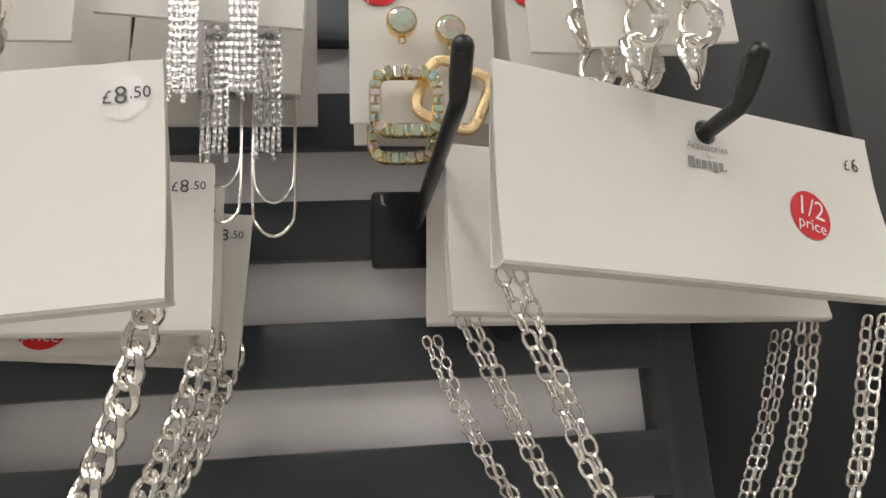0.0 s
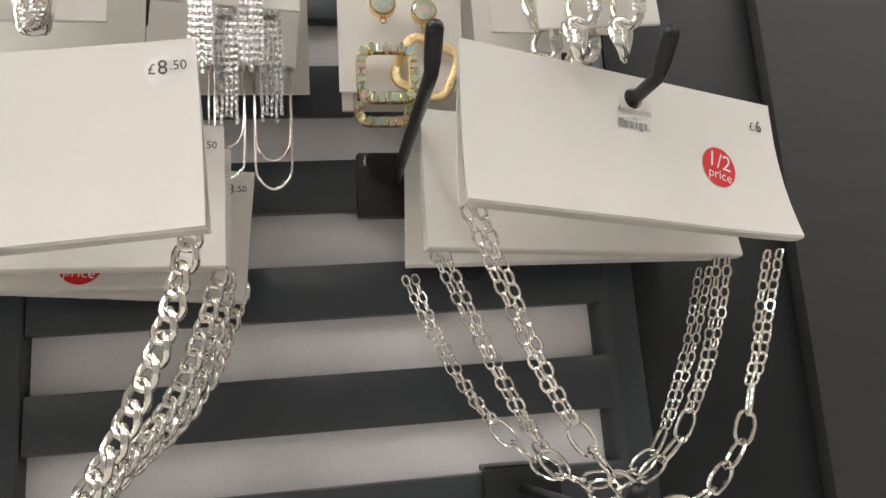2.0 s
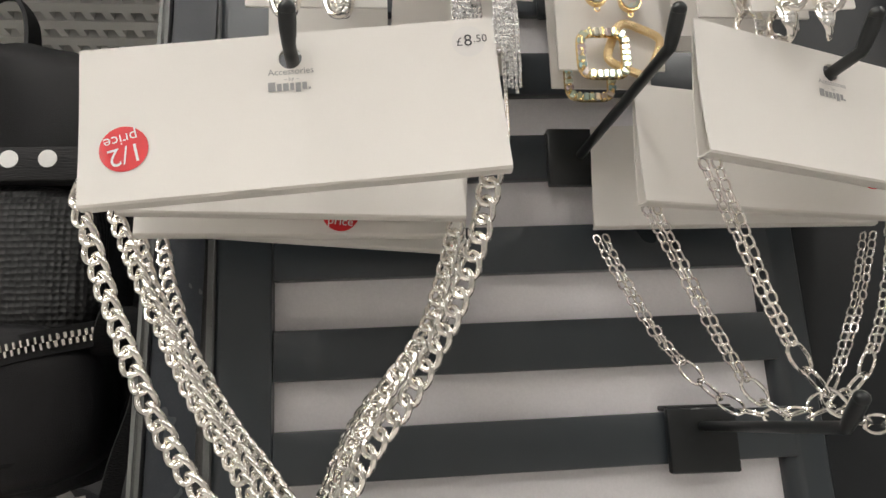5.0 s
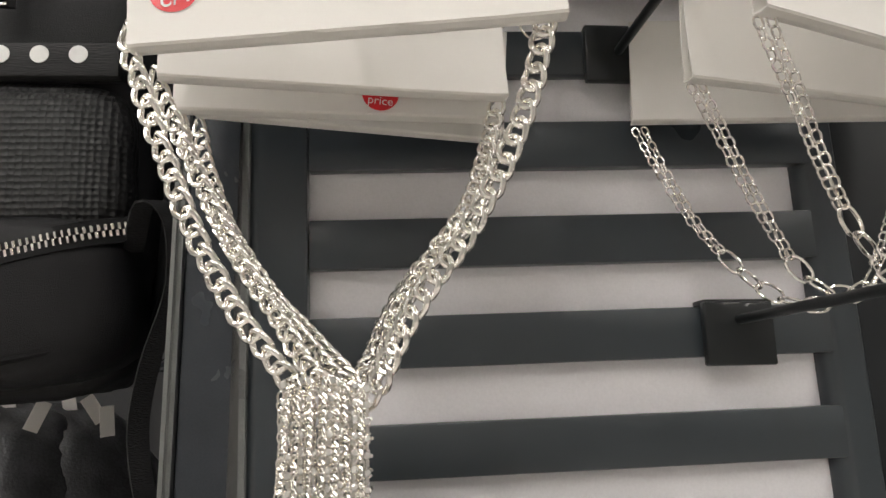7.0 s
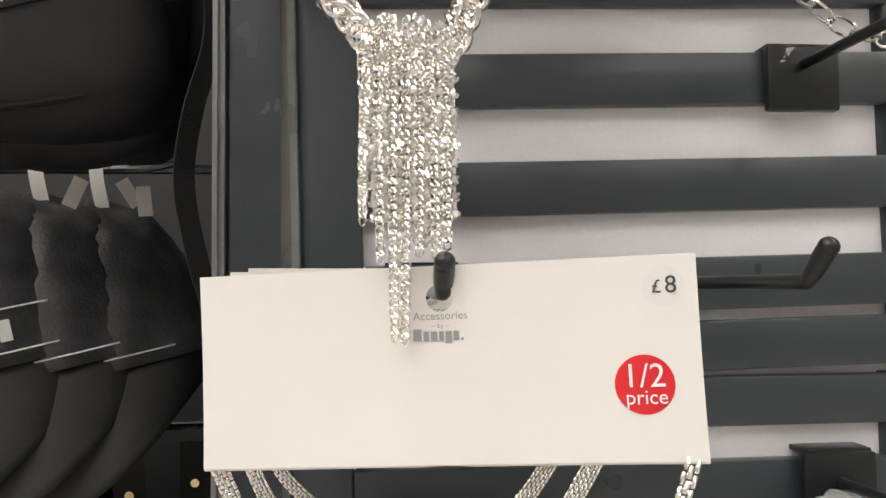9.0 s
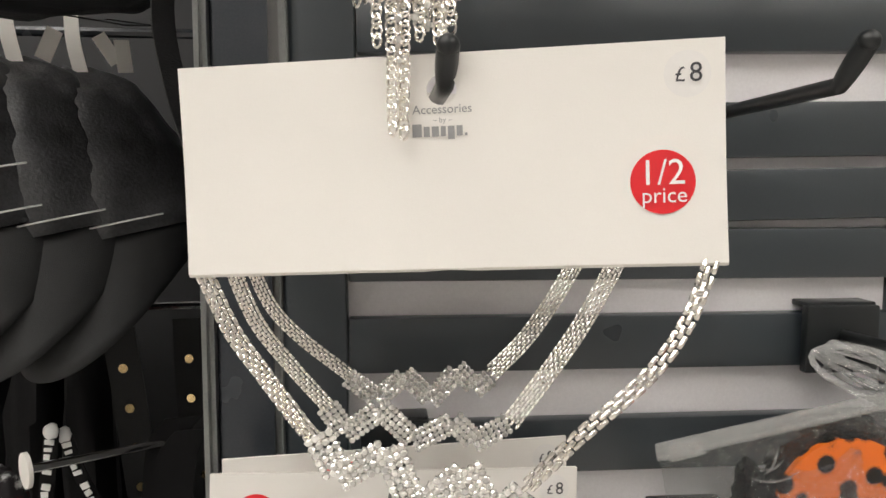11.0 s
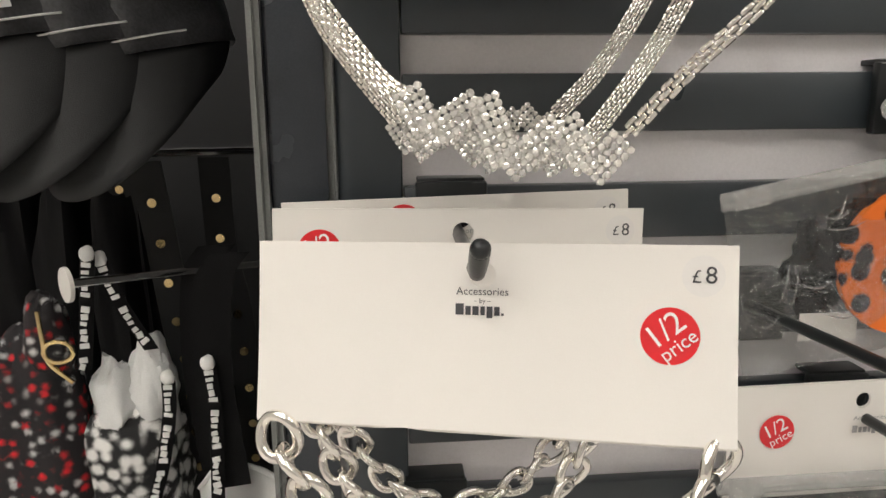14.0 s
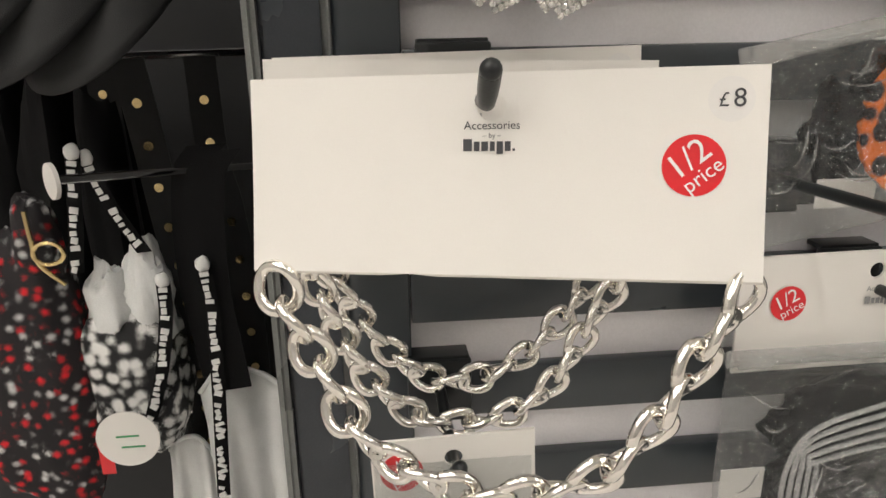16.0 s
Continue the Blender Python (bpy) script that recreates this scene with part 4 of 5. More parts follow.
half_price(_c, same, -0.0165, -0.0450, 20, lift=0.0016)
flat_card(upright(0.1450, -0.0560, TOP, 0, 0, 0), 0.050, TOP - 1.5490, "white earring card behind another on a hook")

# hoops with a row of stones
for ex in (-0.0765, -0.0525):
    e = thing("hoop_earring", (ex, -0.112, 1.556), "wide polished silver hoop earring with crystals", "earring", "hoop earrings")
    bm = bmesh.new()
    ring = [Vector((ex + 0.0100 * math.cos(u) * 0.5, -0.1125 - 0.0040 * math.cos(u), 1.5560 + 0.0200 * math.sin(u))) for u in (k * math.tau / 32 for k in range(32))]
    sweep(bm, ring, 0.0052, 8, closed=True, flat=0.35, up=(1, 0, 0))
    part("hoop", bm, SILVER, e)
    for k in range(24):
        u = math.pi * (1.0 + k / 23.0) if k else math.pi
        for s in (-1, 1):
            p = Vector((ex + s * 0.0014 + 0.004 * math.cos(u), -0.1170 - 0.003 * math.cos(u), 1.5560 + 0.0206 * math.sin(u)))
            piece("rhinestone", STONE_MESH, e, Matrix.Translation(p) @ pose(0, 0, 0, 40 * math.sin(u)))

# chain tassels
for k, (ex, ey, zb, n) in enumerate(((0.0040, -0.1010, 1.5240, 6), (0.0118, -0.0860, 1.5085, 5), (0.0238, -0.1010, 1.5245, 5), (0.0300, -0.0860, 1.5090, 5))):
    e = thing("tassel_earring", (ex, ey, zb), "silver box-chain tassel earring hanging on a card", "earring", "tassel earrings")
    part("post", box(ex - 0.0042, ex + 0.0042, ey - 0.0035, ey + 0.0010, zb + 0.0480, zb + 0.0560, bevel=0.0010), DULL_SILVER, e)
    for j in range(n):
        x = ex - 0.0040 + 0.0080 * j / (n - 1)
        bm = bmesh.new()
        z0, z1 = zb + 0.049, zb + 0.004 * abs(math.sin(j * 2.1 + k))
        m = round((z0 - z1) / 0.0015)
        for q in range(m):
            add_box(bm, -0.00062, 0.00062, -0.00062, 0.00062, -0.00060, 0.00060, m=Matrix.Translation((x + 0.0002 * math.sin(q * 0.5 + j), ey - 0.0016, z0 + (z1 - z0) * (q + 0.5) / m)) @ pose(0, 0, 0, 0, 0, 45 * (q % 2)))
        tagged(part("strand", bm, DULL_SILVER, e), kind="stuff")

# snake-chain loops
for k, (xa, xb, zt, zb, ey) in enumerate(((-0.0030, 0.0130, 1.5560, 1.5150, -0.0400), (0.0182, 0.0350, 1.5560, 1.5080, -0.0400), (0.0000, 0.0135, 1.5560, 1.4990, -0.0430), (0.0185, 0.0355, 1.5560, 1.4930, -0.0430))):
    e = thing("loop_earring", ((xa + xb) / 2, ey, zb), "thin silver snake-chain loop earring on a card", "earring", "loop earrings")
    w = (xb - xa) / 2
    pts = [(xa, ey, zt), (xa, ey - 0.001, zb + w * 1.6), (xa + w * 0.3, ey - 0.001, zb + w * 0.45), (xa + w, ey - 0.001, zb), (xb - w * 0.3, ey - 0.001, zb + w * 0.45), (xb, ey - 0.001, zb + w * 1.6), (xb, ey, zt)]
    part("chain", sweep(bmesh.new(), spline(pts, 60), 0.00062, 6), SILVER_FINE, e)
    part("clasp", box(xa - 0.002, xb + 0.002 if k < 2 else xa + 0.002, ey - 0.001, ey + 0.0025, zt - 0.001, zt + 0.0035, bevel=0.0006), DULL_SILVER, e)


# gold squares set with baguettes
def square_path(cx, y, cz, half, turn, n=48):
    out = []
    for k in range(n):
        u = k * math.tau / n
        c, s = math.cos(u), math.sin(u)
        q = (abs(c) ** 5 + abs(s) ** 5) ** (-1 / 5)
        out.append(Vector((half * c * q, 0, half * s * q)))
    m = pose(cx, y, cz, 0, turn, 0)
    return [m @ p for p in out]


BAGUETTE = mesh_from(box(-0.0014, 0.0014, -0.0016, 0.0004, -0.0021, 0.0021, bevel=0.0005, seg=1), "baguette_stone", RAINBOW, smooth=False)


def square_drop(cx, y, cz, half, turn, stones, stud, label):
    e = thing("drop_earring", (cx, y, cz), label, "earring", "gold square earrings")
    path = square_path(cx, y, cz, half, turn)
    bm = sweep(bmesh.new(), path, 0.0024, 8, closed=True, flat=0.8, up=(0, 1, 0))
    part("frame", bm, GOLD if stones else GOLD_BRUSHED, e)
    if stones:
        for k in range(0, 48, 2):
            a, b = path[k], path[(k + 1) % 48]
            d = b - a
            piece("baguette", BAGUETTE, e, Matrix.Translation(a + Vector((0, -0.0018, 0))) @ pose(0, 0, 0, 0, -math.degrees(math.atan2(d.z, d.x)), 0))
            if k % 4 == 0:
                part("prong", box(a.x - 0.0009, a.x + 0.0009, a.y - 0.0034, a.y, a.z - 0.0024, a.z + 0.0024, bevel=0.0003, seg=1), GOLD, e)
    if stud:
        sx, sz = stud
        s = part("stud", disc(bmesh.new(), pose(sx, y + 0.001, sz), 0.0060, 0.0030), GOLD, e)
        g = cut_stone(0.0052, 0.35, 12)
        g.transform(pose(sx, y - 0.0022, sz))
        bmesh.ops.split_edges(g, edges=g.edges)
        part("stone", g, RAINBOW, s, "iridescent round crystal", smooth=False)
        part("ring", sweep(bmesh.new(), [Vector((sx + 0.0014 * math.cos(u), y, sz - 0.0074 + 0.0014 * math.sin(u))) for u in (k * math.tau / 12 for k in range(12))], 0.0004, 6, closed=True, up=(0, 1, 0)), GOLD, e)


square_drop(0.0800, -0.0790, 1.5350, 0.0118, 0, True, (0.0792, 1.5685), "gold square drop earring set with iridescent baguettes")
square_drop(0.0985, -0.0755, 1.5400, 0.0125, 24, False, (0.0985, 1.5675), "brushed gold square drop earring turned backwards")
square_drop(0.0795, -0.0560, 1.5330, 0.0120, 0, True, None, "gold square drop earring on a card behind")

# chunky silver link earrings
CHUNK = oval_link("chunky_link", 0.0200, 0.0150, 0.0042, SILVER, n=26, sides=10, flat=0.7, twist=0.5)
for k, (ex, ey) in enumerate(((0.1515, -0.1290), (0.1700, -0.1290), (0.1440, -0.1040), (0.1610, -0.1040))):
    e = thing("link_earring", (ex, ey, 1.515), "chunky silver curb-link drop earring with pave stones", "earring", "link earrings")
    for j in range(4):
        zc = 1.5680 - 0.0135 * j - (0.003 if k > 1 else 0)
        m = Matrix.Translation((ex + 0.0015 * (-1) ** j, ey, zc)) @ pose(0, 0, 0, 0, 90, 0) @ pose(0, 0, 0, 35 * (-1) ** j)
        piece("link", CHUNK, e, m)
        if j > 1:
            for q in range(9):
                p = Vector((ex + 0.0048 * (-1) ** j + 0.0017 * (q % 3 - 1), ey - 0.0052, zc - 0.004 + 0.0019 * (q // 3)))
                piece("rhinestone", STONE_MESH, e, Matrix.Translation(p) @ pose(0, 0, 0, 10 * (q % 3 - 1)))

# small card under the big links
settle((-0.070, -0.090, 1.008), (-0.0017, -0.0003, -0.0001), (0.32, -0.11, 0.12), 0.9823)
display_hook(-0.0815, 0.9220, reach=0.085, dx=0.0, w=0.034)
_c = flat_card(upright(-0.0812, -0.0800, 0.9255, 0, 0, -1.5), 0.0705, 0.075, "small white earring card with red sticker under necklaces")
half_price(_c, same, -0.0225, -0.0150, -25, lift=0.0016)
_p = thing("plastic_sleeve", (-0.0812, -0.083, 0.85), "thin clear plastic sleeve over a small card", "plastic sleeve")
part("sheet", box(-0.1150, -0.0475, -0.0830, -0.0828, 0.852, 0.9150), FILM, _p)


# ---------------------------------------------------------------- clear bags
def pillow(bm, x0, x1, z0, z1, y, fat, n=14, seed=0, wrinkle=0.0030):
    """A closed soft bag between two sheets that meet at the rim."""
    sides = []
    for s in (-1, 1):
        g = []
        for i in range(n + 1):
            row = []
            for j in range(n + 1):
                u, v = i / n, j / n
                x, z = x0 + (x1 - x0) * u, z0 + (z1 - z0) * v
                f = (math.sin(math.pi * u) * math.sin(math.pi * v)) ** 0.6 if 0 < u < 1 and 0 < v < 1 else 0
                w = noise.noise(Vector((x * 60 + seed, z * 60, s * 3.0))) * wrinkle
                edge = 0.0012 * noise.noise(Vector((x * 90, z * 90, seed)))
                row.append(bm.verts.new((x + edge, y + s * fat * f + w * (f > 0) + 0.0008 * noise.noise(Vector((x * 30, z * 30, seed))), z + edge)))
            g.append(row)
        for i in range(n):
            for j in range(n):
                q = (g[i][j], g[i + 1][j], g[i + 1][j + 1], g[i][j + 1])
                bm.faces.new(q if s < 0 else q[::-1])
    bmesh.ops.remove_doubles(bm, verts=bm.verts, dist=1e-6)
    return bm


def lump(c, r, seed, rough=0.25, n=20, power=2.0):
    """A soft lump of cloth: an ellipsoid with folds."""
    bm = bmesh.new()
    bmesh.ops.create_uvsphere(bm, u_segments=n * 2, v_segments=n, radius=1.0)
    for v in bm.verts:
        d = v.co.normalized()
        q = (abs(d.x) ** power + abs(d.y) ** power + abs(d.z) ** power) ** (-1 / power)
        k = 1 + rough * noise.noise(d * 1.7 + Vector((seed, 0, 0))) + rough * 0.5 * noise.noise(d * 4.5 + Vector((0, seed, 0)))
        v.co = Vector(c) + Vector((d.x * r[0], d.y * r[1], d.z * r[2])) * q * k
    return bm


def clear_bag(x0, x1, z0, z1, y, label, seed, fat=0.012):
    b = thing("clear_bag", ((x0 + x1) / 2, y, z0), label, "plastic bag", "clear accessory bags")
    part("film", pillow(bmesh.new(), x0, x1, z0, z1, y, fat, seed=seed), FILM, b, "crinkled clear plastic")
    part("seal", box(x0 - 0.001, x1 + 0.001, y - 0.0022, y + 0.0005, z1 - 0.003, z1 + 0.006, bevel=0.0012), FILM_THICK, b, "ribbed clear press seal")
    part("slider", box(x0 + 0.004, x0 + 0.022, y - 0.0050, y - 0.0034, z1 - 0.003, z1 + 0.006, bevel=0.0008), FILM_THICK, b, "clear zip slider")
    rnd = random.Random(seed + 70)
    # Thin bright ridges stand in for highlights on the film's creases.
    for k in range(9):
        u, v = rnd.uniform(0.05, 0.40), rnd.uniform(0.12, 0.88)
        cx, cz = x0 + (x1 - x0) * u, z0 + (z1 - z0) * v
        a, long = rnd.uniform(-0.5, 0.3) + (1.2 if k % 3 == 0 else 0), rnd.uniform(0.006, 0.014)
        yy = y - fat * (math.sin(math.pi * u) * math.sin(math.pi * v)) ** 0.6 - 0.0012
        q = [(cx + long * t * math.cos(a), yy - 0.0006 * (1 - t * t), cz + long * t * math.sin(a) + 0.003 * t * t) for t in (-1, -0.4, 0.3, 1)]
        part("crease", sweep(bmesh.new(), spline(q, 12), [0.0002 + 0.0007 * math.sin(math.pi * i / 12) for i in range(13)], 6, flat=0.5), CREASE_GLINT, b, "added ridge that stands in for a film highlight")
    part("seal_rib", box(x0 - 0.001, x1 + 0.001, y - 0.0032, y - 0.0024, z1 - 0.0005, z1 + 0.0010, bevel=0.0003), FILM_THICK, b)
    return b


settle((0.121, -0.031, 1.011), (-0.0027, 0.0011, 0.0000), (0.37, -0.17, 0.27), 0.9948)
bag = clear_bag(0.071, 0.212, 0.998, 1.088, -0.030, "clear zip bag of hair accessories on a hook", 3)
bag.matrix_basis = bag.matrix_basis @ pose(0, 0, 0, 0, -11, 0)
_d = thing("hair_disc", (0.1445, -0.036, 1.047), "round orange leopard-print hair piece in a clear bag", "hair accessory")
_dm = disc(bmesh.new(), pose(0.1470, -0.0350, 1.0450), 0.0360, 0.0035, 48)
bmesh.ops.bevel(_dm, geom=[e for e in _dm.edges if all(v.co.y < -0.038 for v in e.verts)], offset=0.001, segments=2, affect="EDGES")
part("disc", _dm, LEOPARD, _d)
_d = thing("hair_band", (0.110, -0.024, 1.04), "bundled black hair bands inside a clear bag", "hair band")
part("bundle", lump((0.1120, -0.0230, 1.0400), (0.016, 0.008, 0.022), 5, 0.5), FELT, _d)
part("coil", lump((0.1560, -0.0200, 1.0650), (0.034, 0.007, 0.018), 8, 0.5), FELT, _d)
part("paper", box(0.100, 0.130, -0.0290, -0.0284, 1.0040, 1.0180, m=pose(0, 0, 0, 0, 0, 0)), CARD, _d, "white paper slip")
_s = thing("price_sticker", (0.176, -0.046, 1.006), "round red half-price sticker on a clear bag", "sticker")
part("face", disc(bmesh.new(), pose(0.1740, -0.0440, 1.0080), 0.0100, 0.0006, 36), RED, _s)
_l = lettering("price", 0.0056)
_l.transform(pose(0.1740, -0.0450, 1.0050, 0, -12, 0))
part("lettering", _l, STICKER_WHITE, _s, smooth=False)
_l = lettering("1/2", 0.0078)
_l.transform(pose(0.1745, -0.0450, 1.0105, 0, -12, 0))
part("lettering", _l, STICKER_WHITE, _s, smooth=False)
# clear loops above the bag
_h = thing("plastic_hanger", (0.165, -0.012, 1.10), "tangle of clear plastic hanging loops on a hook", "hanging loop")
for k in range(6):
    a = k * 0.5
    ring = [Vector((0.1680 + (0.018 + 0.003 * k) * math.cos(u + a), -0.012 - 0.003 * k + 0.004 * math.sin(2 * u), 1.1080 + (0.011 + 0.002 * (k % 3)) * math.sin(u))) for u in (j * math.tau / 28 for j in range(28))]
    part("loop", sweep(bmesh.new(), ring, 0.0016, 6, closed=True, flat=0.4, up=(0, 1, 0)), FILM_THICK, _h)

_c = flat_card(upright(0.1380, -0.0290, 0.9815, 0, 0, -0.5), 0.142, 0.062, "white header card with sticker over a clear bag", group="header cards", name="header_card")
half_price(_c, same, -0.0455, -0.0250, -28, lift=0.0016)
brand_print(_c, lambda v: v + Vector((0, -0.001, 0)), z=-0.0200, x=0.004)
display_hook(0.138, 0.9735, reach=0.06, w=0.034, dx=0.0)
bag = clear_bag(0.062, 0.205, 0.815, 0.928, -0.034, "clear zip bag of black hair bands below a header card", 9, 0.014)
_d = thing("hair_band", (0.14, -0.03, 0.86), "black padded hair band inside a clear bag", "hair band")
part("bundle", lump((0.1400, -0.0260, 0.8840), (0.048, 0.010, 0.026), 15, 0.3), FELT, _d)
part("bundle", lump((0.1300, -0.0280, 0.8480), (0.040, 0.011, 0.022), 18, 0.35), FELT, _d)
for k in range(5):
    pts = [(0.0930 + 0.004 * k, -0.046, 0.835 - 0.004 * k), (0.0935 + 0.004 * k, -0.047, 0.872), (0.1050, -0.047, 0.8930 - 0.005 * k), (0.1400, -0.047, 0.905 - 0.006 * k), (0.190, -0.046, 0.915 - 0.008 * k)]
    part("tube", sweep(bmesh.new(), spline(pts, 30), 0.0013, 8), FILM_THICK, _d, "clear plastic tube")
part("paper", box(0.0660, 0.0900, -0.0340, -0.0334, 0.8450, 0.8640), CARD, _d, "white paper slip")


# ---------------------------------------------------------------- the bay beyond the upright
def ribbon(bm, pts, wide, across, thick=0.0012, n=30):
    """A flat strap along pts; across is the way of its width."""
    q = spline(pts, n)
    w = Vector(across).normalized() * wide / 2
    rows = []
    for i, p in enumerate(q):
        t = (q[min(i + 1, n)] - q[max(i - 1, 0)]).normalized()
        nrm = t.cross(w).normalized() * thick / 2
        rows.append([bm.verts.new(p - w - nrm), bm.verts.new(p + w - nrm), bm.verts.new(p + w + nrm), bm.verts.new(p - w + nrm)])
    for a, b in zip(rows, rows[1:]):
        for k in range(4):
            bm.faces.new((a[k], a[(k + 1) % 4], b[(k + 1) % 4], b[k]))
    bm.faces.new(rows[0][::-1])
    bm.faces.new(rows[-1])
    return bm


settle()
for a, b in (((-0.60, 0.30, 1.615), (-0.16, 0.30, 1.615)), ((-0.60, 0.30, 1.335), (-0.16, 0.30, 1.335)), ((-0.60, 0.42, 1.07), (-0.15, 0.42, 1.075)), ((-0.60, 0.33, 0.72), (-0.15, 0.33, 0.72))):
    r = thing("hanging_rail", a, "thin dark metal rail across the neighbouring bay", "rail", "hanging rails")
    part("bar", rod_of(bmesh.new(), a, b, 0.0045), PLAIN_CHROME if a[2] < 1.1 else METAL, r)
for k in range(3):
    t = thing("pale_strip", (-0.232 + 0.040 * k, 0.60, 0.9), "narrow pale board between dark slats", "board", "pale strips")
    part("board", box(-0.238 + 0.038 * k, -0.226 + 0.038 * k, 0.606, 0.618, 0.60, 1.14, bevel=0.001), BOARD, t)

settle((-0.268, 0.051, 1.418), (0.0064, -0.0060, -0.0017), (2.55, -0.71, -0.19), 0.9830)
pack = thing("backpack", (-0.305, 0.12, 1.31), "black backpack with mesh pocket and silver zips", "backpack")
part("body", lump((-0.3080, 0.1250, 1.4650), (0.100, 0.060, 0.160), 1, 0.05, 24, 4.5), NYLON, pack)
part("pocket", lump((-0.3080, 0.0750, 1.3680), (0.100, 0.040, 0.052), 2, 0.04, 22, 4.0), NYLON, pack, "bulging zipped lower pocket")
MESHY, _nt, _b = principled("black_air_mesh")
_co, _v, _rp, _bp = (_nt.nodes.new(k) for k in ("ShaderNodeTexCoord", "ShaderNodeTexVoronoi", "ShaderNodeValToRGB", "ShaderNodeBump"))
_v.inputs["Scale"].default_value, _v.inputs["Randomness"].default_value = 240, 0.15
_nt.links.new(_co.outputs["Object"], _v.inputs["Vector"])
_rp.color_ramp.elements[0].position, _rp.color_ramp.elements[0].color = 0.25, (0.0015, 0.0015, 0.0015, 1)
_rp.color_ramp.elements[1].position, _rp.color_ramp.elements[1].color = 0.5, (0.006, 0.006, 0.0065, 1)
_nt.links.new(_v.outputs["Distance"], _rp.inputs[0])
_nt.links.new(_rp.outputs[0], _b.inputs["Base Color"])
_bp.inputs["Distance"].default_value = 0.002
_nt.links.new(_v.outputs["Distance"], _bp.inputs["Height"])
_nt.links.new(_bp.outputs[0], _b.inputs["Normal"])
_b.inputs["Roughness"].default_value = 0.6
part("mesh_pocket", lump((-0.3080, 0.0850, 1.4560), (0.092, 0.034, 0.056), 3, 0.03, 22, 5.0), MESHY, pack, "black honeycomb mesh pocket")
band = part("band", box(-0.4050, -0.2210, 0.0490, 0.0640, 1.5090, 1.5320, bevel=0.002), WEB, pack, "black ribbed band with white printed dots")
for k in range(6):
    part("dot", disc(bmesh.new(), pose(-0.2460 - 0.0238 * k, 0.0489, 1.5235), 0.0058, 0.0006, 20), WHITE_PRINT, band)
zp = [(-0.405, 0.046, 1.370), (-0.36, 0.041, 1.379), (-0.30, 0.038, 1.391), (-0.245, 0.040, 1.404), (-0.212, 0.052, 1.411)]
part("zip_tape", ribbon(bmesh.new(), zp, 0.018, (0, 0.35, 1), 0.0014), FELT, pack)
ZQ = spline(zp, 52)
ZTOOTH = mesh_from(box(-0.0009, 0.0009, -0.0020, 0.0010, -0.0022, 0.0022, bevel=0.0004, seg=1), "zip_tooth", SILVER, smooth=False)
for k, (a, b) in enumerate(zip(ZQ, ZQ[1:])):
    for s in (-1, 1):
        piece("zip_tooth", ZTOOTH, pack, along(a, b, (0, 1, 0), 0) @ pose(0.0008 * s, -0.001, 0.0021 * s))
zs = [(-0.2950, 0.050, 1.555), (-0.2980, 0.052, 1.590), (-0.3050, 0.060, 1.620)]
part("zip_tape", ribbon(bmesh.new(), zs, 0.016, (1, 0, 0), 0.0014), FELT, pack)
ZQ = spline(zs, 18)
for k, (a, b) in enumerate(zip(ZQ, ZQ[1:])):
    for s in (-1, 1):
        piece("zip_tooth", ZTOOTH, pack, along(a, b, (0, 1, 0), 0) @ pose(0.0008 * s, -0.002, 0.0021 * s))
part("piping", sweep(bmesh.new(), spline([(-0.405, 0.052, 1.335), (-0.36, 0.040, 1.327), (-0.29, 0.037, 1.330), (-0.235, 0.042, 1.340), (-0.213, 0.060, 1.352)], 40), 0.0022, 8), FELT, pack)
part("strap", ribbon(bmesh.new(), [(-0.2120, 0.060, 1.398), (-0.1980, 0.040, 1.425), (-0.1840, 0.046, 1.415), (-0.1830, 0.052, 1.375), (-0.1960, 0.052, 1.330), (-0.2030, 0.055, 1.290), (-0.1980, 0.056, 1.250), (-0.1900, 0.060, 1.215)], 0.013, (0.75, 0.65, 0.1), 0.0016, 50), WEB, pack, "black ribbed webbing strap")
part("strap", ribbon(bmesh.new(), [(-0.2400, 0.105, 1.600), (-0.2150, 0.100, 1.560), (-0.2050, 0.098, 1.480), (-0.2060, 0.096, 1.400), (-0.2200, 0.095, 1.350)], 0.026, (0.8, -0.5, 0), 0.005, 40), NYLON, pack)
part("handle", ribbon(bmesh.new(), [(-0.3300, 0.10, 1.612), (-0.3340, 0.10, 1.650), (-0.3100, 0.10, 1.670), (-0.2900, 0.10, 1.650), (-0.2850, 0.10, 1.612)], 0.020, (0, 1, 0), 0.003, 30), WEB, pack)


